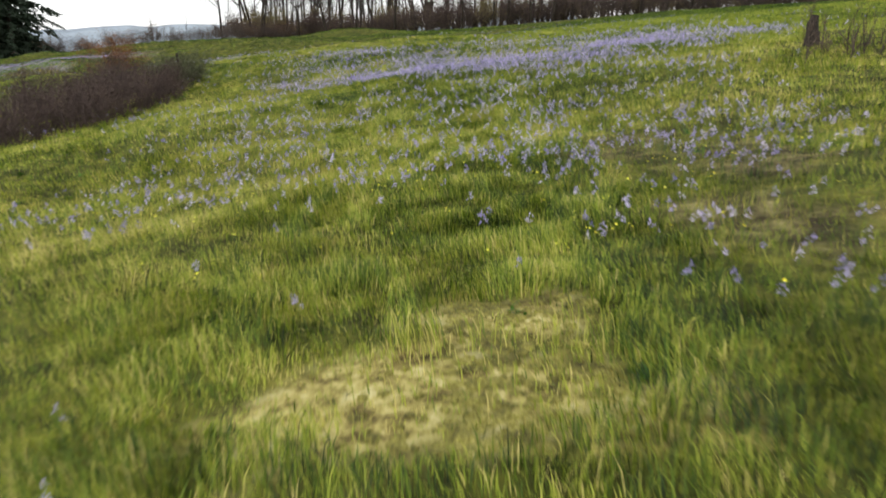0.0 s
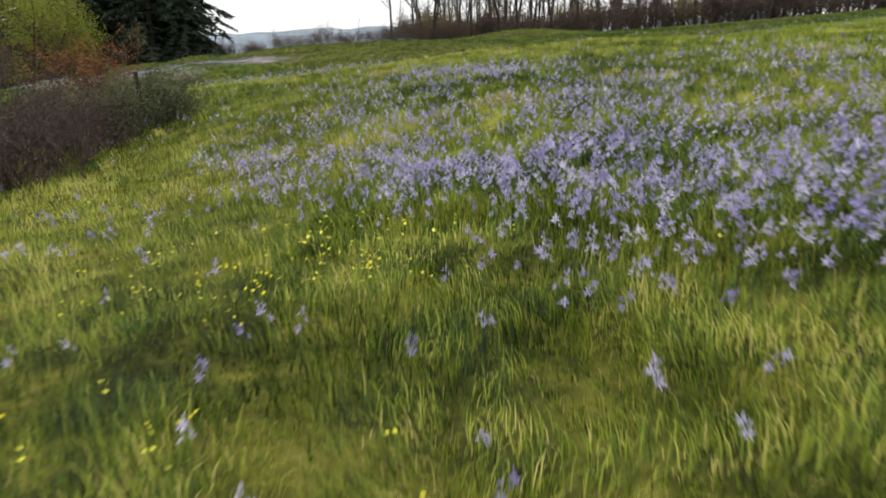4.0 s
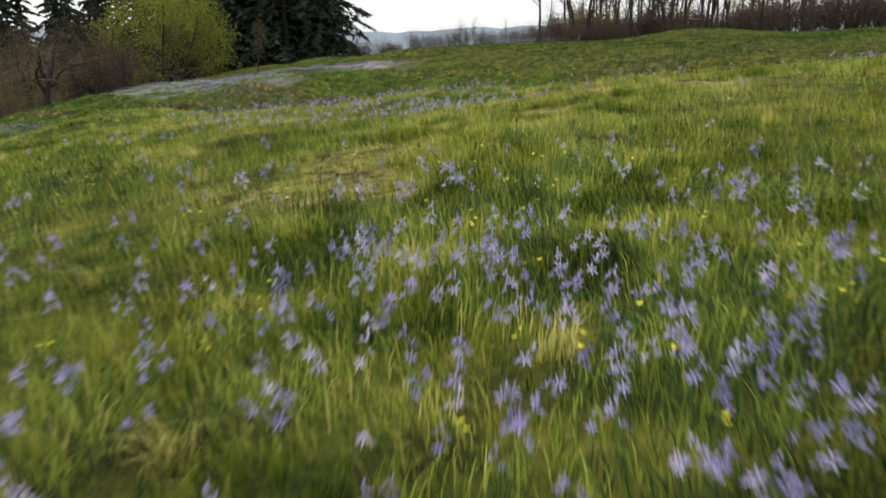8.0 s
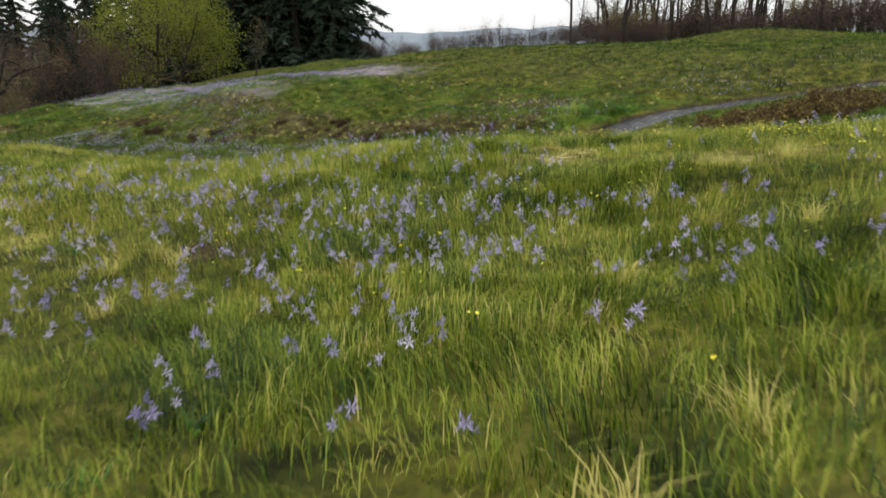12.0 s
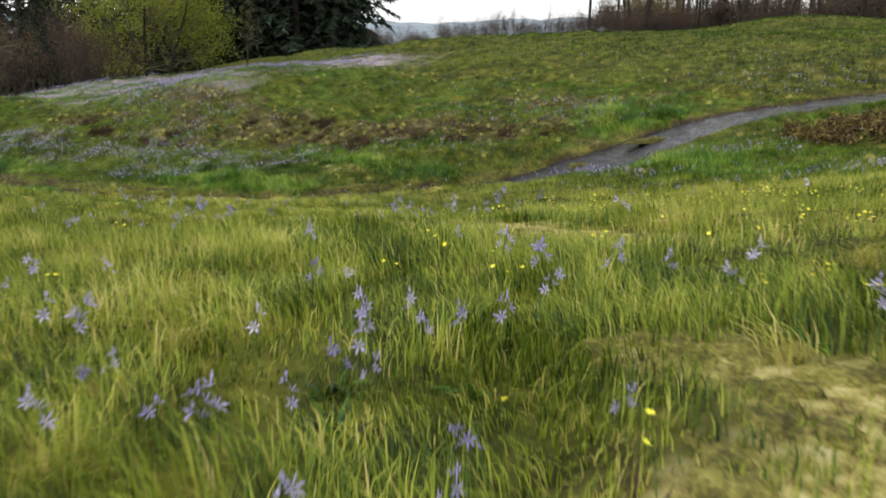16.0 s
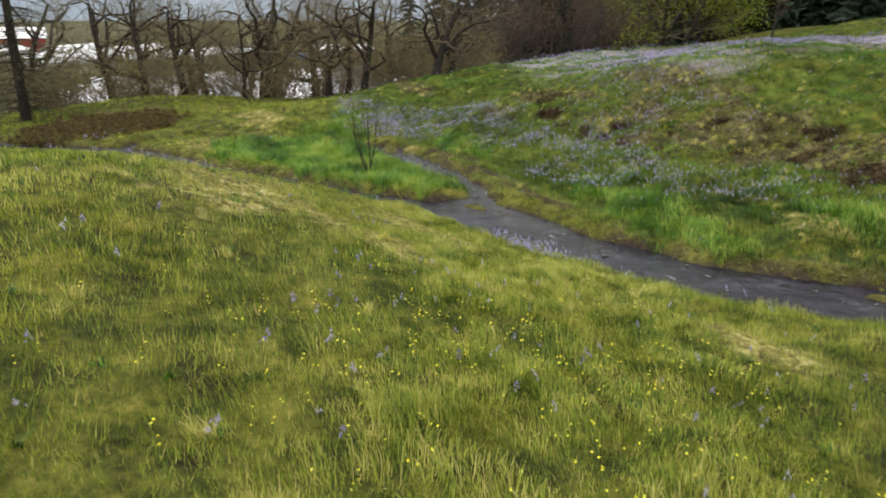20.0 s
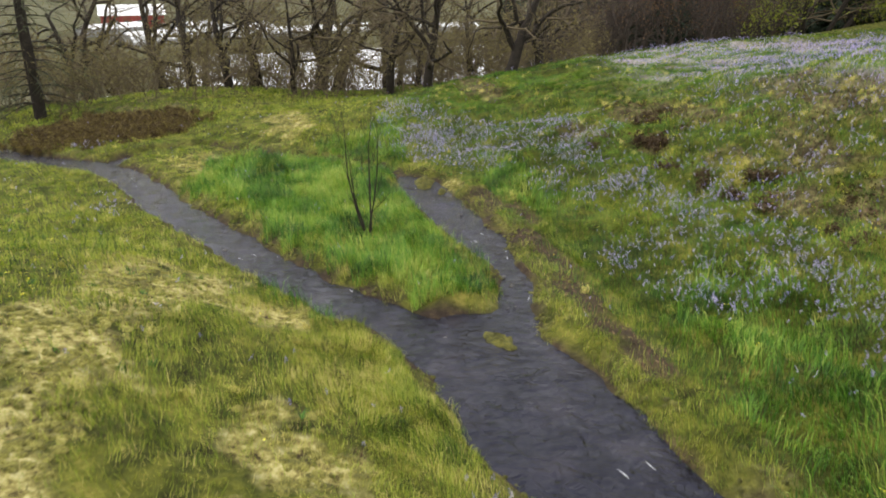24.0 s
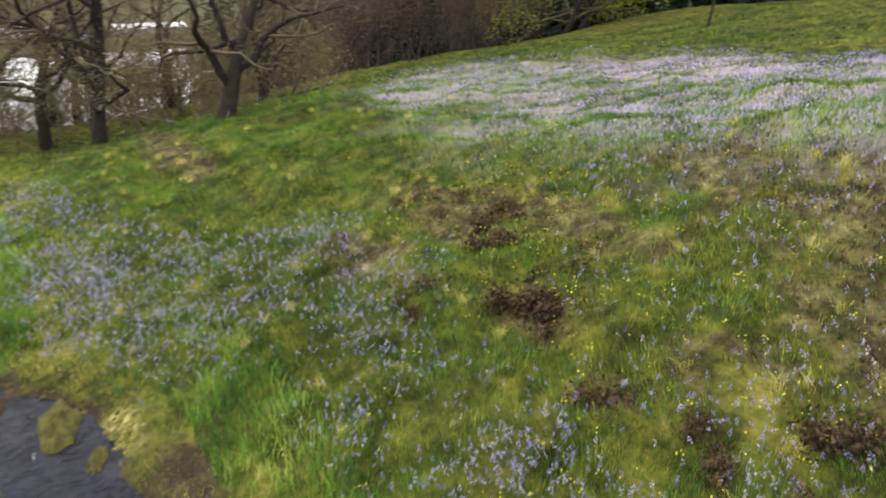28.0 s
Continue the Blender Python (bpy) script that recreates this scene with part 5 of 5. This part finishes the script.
stand(thicket, [(-80.5, 86, 1.0), (-82, 83, 0.9), (-84, 92, 1.0), (-87, 96, 1.1), (-98, 104, 1.4), (-101, 100, 1.4), (-94, 95, 1.3), (-104, 108, 1.4), (-107, 101, 1.5), (-110, 95, 1.4), (-100, 91, 1.3), (-104, 85, 1.3), (-108, 78, 1.3), (-93, 86, 1.0), (-112, 88, 1.3)], (1.45, 1.95))

# scrub beyond the field, between the firs and the bare wood
stand(thicket, [(-78 + 1.15 * k + rng.normal(0, 1), 144 + 0.62 * k + rng.normal(0, 3), 0.45 + 0.4 * rng.random()) for k in range(46)], first=False)
scrub_trees = [woody("bare_tree", lab, "tree", "bare wood north of the meadow", BARE_TREE, 17, 0.25, sd, (M_BARK, M_BARK, M_GREYTWIG), ("trunk", "branching", "twig_mass")) for sd, lab in ((71, "tall leafless tree with a straight dark trunk"), (72, "bare forest tree with upswept branches"), (73, "slim leafless tree at the wood's edge"))]
wood = []
for k in range(230):
    s = k / 229
    row = k % 7
    wood.append((-49 + 150 * s + rng.normal(0, 1.2), 171 - 18 * s - 26 * s * s + row * 6 + rng.normal(0, 1.5), 0.95 + 0.45 * rng.random()))
wood += [(-66, 190, 0.5), (-60, 205, 0.55), (-78, 200, 0.45), (-52, 178, 0.7), (-85, 215, 0.5), (-72, 180, 0.4)]
stand(scrub_trees, wood)
under = [woody("shrub", "brown leafless undergrowth of the bare wood", "shrub", "undergrowth of the bare wood", SHRUB, 3.6, 0.05, sd, (M_GREYTWIG, M_GREYTWIG), ("stem_mass", "twig_mass"), (mt_, 3, 0.25, 0.10), 16, 0.4, 0.9) for sd, mt_ in ((81, M_BRUSH), (82, M_BUD), (83, M_BRUSH))]
stand(under, [(-50 + 1.3 * k + rng.normal(0, 0.8), 171 - 0.155 * k - 0.0019 * k * k + rng.normal(0, 2) + (k % 3) * 7, 0.8 + 0.9 * rng.random()) for k in range(104)])

# brush at the start, beside the path
hedge = [woody("shrub", lab, "shrub", "bare brush on the slope", SHRUB, h_, 0.022, sd, (M_BRUSH, M_BRUSH), ("stem_mass", "twig_mass"), (lf, ea, 0.09, 0.03), 26, 0.30, 0.42)
         for sd, lab, lf, ea, h_ in ((91, "dense dark leafless brush with many upright stems", M_BRUSH, 1, 1.5), (92, "bare purplish-brown shrub on the slope", M_BRUSH, 1, 1.7), (93, "tangle of dead brown stems", M_BRUSH, 1, 1.4))]
stand(hedge, [(-9.6, 13.8, 1.1), (-8.9, 15.0, 1.1), (-8.3, 16.2, 1.1), (-8.0, 17.3), (-7.8, 18.4, 1.1), (-7.6, 19.4), (-7.4, 20.4, 1.1), (-7.3, 21.4), (-7.4, 22.4), (-10.6, 15.0, 1.2), (-9.9, 16.8, 1.2), (-9.4, 18.6, 1.2), (-9.1, 20.4, 1.15), (-9.0, 22.2, 1.1), (-8.9, 23.8, 1.0), (-11.6, 17.4, 1.2), (-11.2, 19.8, 1.2), (-10.9, 22.2, 1.1), (-10.6, 24.6, 1.0), (-12.6, 21.4, 1.1), (-12.2, 24.4, 1.1), (-11.9, 26.4, 1.0), (-10.4, 12.6, 1.1), (-11.8, 13.6, 1.2)], (0.78, 1.0))
rust = woody("shrub", "rusty orange shrub rising from the bare brush", "shrub", "", SHRUB, 2.0, 0.025, 95, (M_BRUSH, M_BRUSH), ("stem_mass", "twig_mass"), (M_ORANGE, 9, 0.10, 0.03), 16, 0.25, 0.3)
stand([rust], [(-12.0, 28.0)], (1.05, 1.05))
olive = woody("shrub", "rounded grey-green broom bush at the end of the brush", "shrub", "", SHRUB, 1.3, 0.02, 96, (M_BRUSH, M_OLIVE), ("stem_mass", "twig_mass"), (M_OLIVE, 9, 0.08, 0.035), 24, 0.35, 0.3)
stand([olive], [(-7.5, 25.2)], (0.95, 0.95))
copy_thing(olive, Matrix.Translation((-7.9, 23.9, float(lie(-7.9, 23.9)))) @ Matrix.Scale(0.85, 4))
dry = woody("shrub", "clump of dead grey stalks beside a stump", "shrub", "", SHRUB, 1.0, 0.016, 97, (M_GREYTWIG, M_BRUSH), ("stem_mass", "twig_mass"), None, 26, 0.3, 0.5)
stand([dry], [(13.6, 10.0)], (1.3, 1.3))
stump = tagged(new("stump"), "short dark broken tree stump in the flowers", "stump")
sv, sf = tube([(0, 0, -0.2), (0.02, 0, 0.25), (0.0, 0.03, 0.55), (0.05, 0.03, 0.8)], [0.24, 0.2, 0.17, 0.1], 9)
mesh_object("trunk", sv + np.random.default_rng(4).normal(0, 0.012, sv.shape), sf, M_BARK, stump)
stump.location = (13.1, 11.8, float(lie(13.1, 11.8)))
stump.scale = (0.9, 0.9, 0.9)
post = tagged(new("post"), "leaning dark wooden post beside the brush", "post")
mesh_object("shaft", *tube([(0, 0, -0.3), (-0.06, 0, 0.7), (-0.14, 0.02, 1.5)], [0.07, 0.06, 0.05], 7), M_BARK, post)
post.location = (-7.6, 24.5, float(lie(-7.6, 24.5)) - 0.2)

stalk = woody("dead_stalk", "upright dark dead weed stalk in the grass", "stalk", "", SHRUB, 0.62, 0.011, 98, (M_BRUSH, M_BRUSH), ("stem_mass", "twig_mass"), None, 4, 0.22, 0.05)
stand([stalk], [(-2.3, 24.0)], (1, 1))

# single trees of the meadow
lone = woody("young_tree", "slim leafless young tree standing alone in the meadow", "tree", "", BARE_TREE, 6.2, 0.12, 101, (M_BARK, M_GREYTWIG, M_GREYTWIG), ("trunk", "branching", "twig_mass"), (M_BUD, 2, 0.1, 0.05))
stand([lone], [(-66.2, 101.8)], (1, 1))
SAPLING = dict(levels=3, segs=[10, 6, 3], wig=[0.05, 0.10, 0.16], rise=[0.10, 0.12, 0.06], kids=[8, 4, 0], ratio=[0.36, 0.4], top=0.12, sides=[6, 4, 3], spread=[0.5, 0.5], thin=[0.5, 0.55], **{"from": [0.25, 0.3, 0]})
sap = woody("sapling", "bare many-stemmed sapling on the stream island", "sapling", "", SAPLING, 3.7, 0.032, 105, (M_BARK, M_BARK, M_GREYTWIG), ("trunk", "branching", "twig_mass"), None, 4, 0.17, 0.05)
stand([sap], [(-39.4, 56.8)], (1, 1))

# dark brambles on the mound by the stream's bend
bramble = [woody("bramble", "low dark brown bramble patch on the mound", "bramble", "brambles on the mound", SHRUB, 0.5, 0.012, sd, (M_BRAMBLE, M_BRAMBLE), ("stem_mass", "twig_mass"), (M_BRAMBLE, 8, 0.12, 0.05), 12, 0.9, 0.6) for sd in (111, 112)]
stand(bramble, [(-61.8 + 3.6 * math.cos(k * 2.4) * math.sqrt(k / 64), 45.8 + 4.4 * math.sin(k * 2.4) * math.sqrt(k / 64), 0.8) for k in range(64)])
stand(bramble, [(-5.4 + 3.0 * math.cos(k * 2.4) * math.sqrt(k / 34), 66.6 + 1.6 * math.sin(k * 2.4) * math.sqrt(k / 34), 0.9) for k in range(34)], first=False)
bracken = [woody("bracken", "low clump of dead dark brown bracken on the slope", "bracken", "dead bracken on the slope", SHRUB, 0.26, 0.007, sd, (M_BRAMBLE, M_BRAMBLE), ("stem_mass", "twig_mass"), (M_LITTERLEAF, 9, 0.07, 0.03), 10, 0.9, 0.28) for sd in (121, 122, 123)]
stand(bracken, [(-45.8, 68.7), (-44.9, 68.2), (-43.2, 65.0), (-42.7, 64.6), (-43.6, 65.6), (-41.5, 66.6), (-40.8, 66.2), (-39.1, 65.5), (-38.6, 65.2), (-38.1, 65.9), (-37.1, 66.7), (-36.4, 66.3), (-36.8, 67.2), (-34.5, 67.2), (-44.0, 67.6), (-42.4, 67.8), (-47, 67.4), (-33.2, 66.4)]
      + [(-25.5 + 8.5 * math.cos(k * 2.4) * math.sqrt(k / 46), 69.2 + 1.9 * math.sin(k * 2.4) * math.sqrt(k / 46)) for k in range(46)], (0.9, 1.6))

# ---- the valley: greenhouses, barn, hills ----
def box(x0, x1, y0, y1, z0, z1):
    v = np.array([(x, y, z) for z in (z0, z1) for y in (y0, y1) for x in (x0, x1)], float)
    return v, np.array([(0, 2, 3, 1), (4, 5, 7, 6), (0, 1, 5, 4), (2, 6, 7, 3), (0, 4, 6, 2), (1, 3, 7, 5)])


def hoop_house(length, width, label):
    """A long white tunnel: rounded film roof, end walls with doors, base boards, hoops."""
    ob = tagged(new("greenhouse"), label, "greenhouse", "white greenhouses in the valley")
    a = np.linspace(0, math.pi, 13)
    xs_ = np.linspace(-length / 2, length / 2, 9)
    v = np.array([(x_, -math.cos(t) * width / 2, 1.2 + math.sin(t) * width * 0.30) for x_ in xs_ for t in a])
    mesh_object("roof", v, grid_faces(9, 13), M_WHITEROOF, ob, soft=True)
    for s in (-1, 1):
        ring = [(s * length / 2, -math.cos(t) * width / 2, 1.2 + math.sin(t) * width * 0.30) for t in a] + [(s * length / 2, 0, 1.2)]
        f = [(k, k + 1, 13) for k in range(12)]
        end = mesh_object("end_wall", ring, f, M_GREYWALL, ob)
        mesh_object("door", *box(s * length / 2 - 0.06, s * length / 2 + 0.06, -1.4, 1.4, 0, 2.6), M_PANE, end)
        mesh_object("side_wall", *box(-length / 2, length / 2, s * width / 2 - 0.08, s * width / 2 + 0.08, -0.5, 1.2), M_GREYWALL, ob)
    for x_ in xs_[1:-1]:
        mesh_object("hoop", *tube([(x_, -math.cos(t) * (width / 2 + 0.03), 1.2 + math.sin(t) * (width * 0.30 + 0.03)) for t in a], np.full(13, 0.05), 4), M_GREYWALL, ob)
    return ob


house = hoop_house(70, 9, "long white film-covered greenhouse in the valley")
short = hoop_house(38, 9, "short white film-covered greenhouse among the valley trees")


def place(ob, x, y, turn, s=1.0, new_one=True):
    m = Matrix.Translation((x, y, float(lie(x, y)))) @ Matrix.Rotation(radians(turn), 4, "Z") @ Matrix.Scale(s, 4)
    if new_one:
        copy_thing(ob, m).matrix_basis = m
    else:
        ob.matrix_basis = m


place(house, -236, 108, 100, 1, False)
place(short, -205, 134, 60, 1, False)
for gx_, gy_, tn in ((-247, 106, 100), (-258, 104, 100), (-269, 102, 100), (-228, 62, 95), (-240, 58, 95), (-252, 56, 95), (-264, 54, 95), (-290, 92, 97), (-210, 88, 98), (-222, 112, 100), (-208, 116, 100), (-276, 56, 95), (-214, 60, 95), (-200, 50, 92), (-186, 46, 92), (-300, 60, 95), (-312, 100, 97)):
    place(house, gx_, gy_, tn)
for gx_, gy_, tn in ((-196, 92, 80), (-215, 140, 60), (-190, 68, 95), (-184, 100, 75)):
    place(short, gx_, gy_, tn)
place(house, -437, 14, 147, 1.65)
place(house, -452, 66, 120, 1.3)

barn = tagged(new("barn"), "red barn with a pale metal roof in the valley", "barn")
barn_wall = mesh_object("wall", *box(-14, 14, -9, 9, -1, 7), M_BARNRED, barn)
rv = [(-15, -10, 6.8), (15, -10, 6.8), (15, 0, 11.5), (-15, 0, 11.5), (15, 10, 6.8), (-15, 10, 6.8)]
mesh_object("roof", rv, [(0, 1, 2, 3), (3, 2, 4, 5)], M_WHITEROOF, barn)
for s in (-14, 14):
    mesh_object("gable", [(s, -9, 7), (s, 9, 7), (s, 0, 11.3)], [(0, 1, 2)], M_BARNRED, barn)
for k in range(4):
    mesh_object("window", *box(-10 + 6 * k, -8 + 6 * k, -9.08, -8.95, 2.5, 4.5), M_PANE, barn_wall)
mesh_object("door", *box(13.95, 14.1, -2.5, 2.5, -0.5, 4.5), M_GREYWALL, barn_wall)
place(barn, -530, -36, 100, 1.3, False)
shed = tagged(new("shed"), "low pale-roofed farm shed beside the barn", "shed")
mesh_object("wall", *box(-20, 20, -7, 7, -1, 4), M_GREYWALL, shed)
mesh_object("roof", [(-21, -8, 3.9), (21, -8, 3.9), (21, 0, 6.4), (-21, 0, 6.4), (21, 8, 3.9), (-21, 8, 3.9)], [(0, 1, 2, 3), (3, 2, 4, 5)], M_WHITEROOF, shed)
place(shed, -478, -38, 147, 1.0, False)
place(shed, -500, 0, 140, 0.9)
place(shed, -455, 150, 100, 0.9)
sheet = tagged(new("tarpaulin"), "blue sheeted stack among the farm buildings", "tarpaulin")
mesh_object("cover", *box(-5, 5, -3, 3, -0.5, 3), M_BLUE, sheet)
place(sheet, -420, 118, 80, 1.0, False)


def van(label, m):
    """A parked farm van: body, cab glass, wheels."""
    ob = tagged(new("van"), label, "van")
    mesh_object("body", [(-2.6, -1, 0.5), (2.6, -1, 0.5), (2.6, 1, 0.5), (-2.6, 1, 0.5), (-2.6, -0.95, 2.4), (1.5, -0.95, 2.4), (1.5, 0.95, 2.4), (-2.6, 0.95, 2.4), (2.6, -0.95, 1.3), (2.6, 0.95, 1.3)],
                [(0, 3, 2, 1), (4, 5, 6, 7), (0, 4, 7, 3), (1, 2, 9, 8), (0, 1, 8, 5), (0, 5, 4, 4), (2, 3, 7, 6), (2, 6, 9, 9)], M_WHITEROOF, ob)
    mesh_object("windscreen", [(1.52, -0.85, 2.3), (2.6, -0.85, 1.36), (2.6, 0.85, 1.36), (1.52, 0.85, 2.3)], [(0, 1, 2, 3)], M_PANE, ob)
    for wx in (-1.7, 1.7):
        for wy in (-0.95, 0.95):
            wheel = mesh_object("wheel", *tube([(wx, wy - 0.1, 0.38), (wx, wy + 0.1, 0.38)], [0.38, 0.38], 12), M_RUBBER, ob)
            mesh_object("rim", *tube([(wx, wy - 0.11, 0.38), (wx, wy - 0.10, 0.38), (wx, wy + 0.10, 0.38), (wx, wy + 0.11, 0.38)], [0.02, 0.24, 0.24, 0.02], 12), M_GREYWALL, wheel)
    ob.matrix_basis = m
    return ob


van("white van parked by the farm sheds", pose(-462, -8, float(lie(-462, -8)), 0, 0, 40))

# valley trees, far and small, between the buildings
stand(oaks, [(-150 - 26 * (k % 9) + rng.normal(0, 8), 22 + 17 * (k // 5) + rng.normal(0, 7), 1.0 + 0.4 * rng.random()) for k in range(38)], first=False)
stand(thicket, [(-130 - 13 * (k % 12) + rng.normal(0, 6), 20 + 14 * (k // 4) + rng.normal(0, 6), 1.0 + 0.6 * rng.random()) for k in range(44)], first=False)

stand(thicket, [(-104 - 8 * (k % 10) + rng.normal(0, 3), 0 + 8 * (k // 10) + rng.normal(0, 3), 0.8 + 0.4 * rng.random()) for k in range(0, 110, 9)], first=False)

# hills on the skyline, with the haze of distance painted into their colour
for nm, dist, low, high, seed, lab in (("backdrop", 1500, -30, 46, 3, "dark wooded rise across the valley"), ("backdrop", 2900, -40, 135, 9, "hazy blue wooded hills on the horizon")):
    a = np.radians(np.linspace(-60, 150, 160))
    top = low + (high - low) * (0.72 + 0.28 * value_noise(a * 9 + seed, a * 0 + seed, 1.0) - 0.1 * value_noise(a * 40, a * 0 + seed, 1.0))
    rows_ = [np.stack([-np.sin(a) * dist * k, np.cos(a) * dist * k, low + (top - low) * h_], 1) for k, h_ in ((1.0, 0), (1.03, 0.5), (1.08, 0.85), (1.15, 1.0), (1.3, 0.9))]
    tagged(mesh_object(nm, np.concatenate(rows_), grid_faces(5, 160), M_HAZED_HILL, soft=True), lab, "hills", kind="structure")
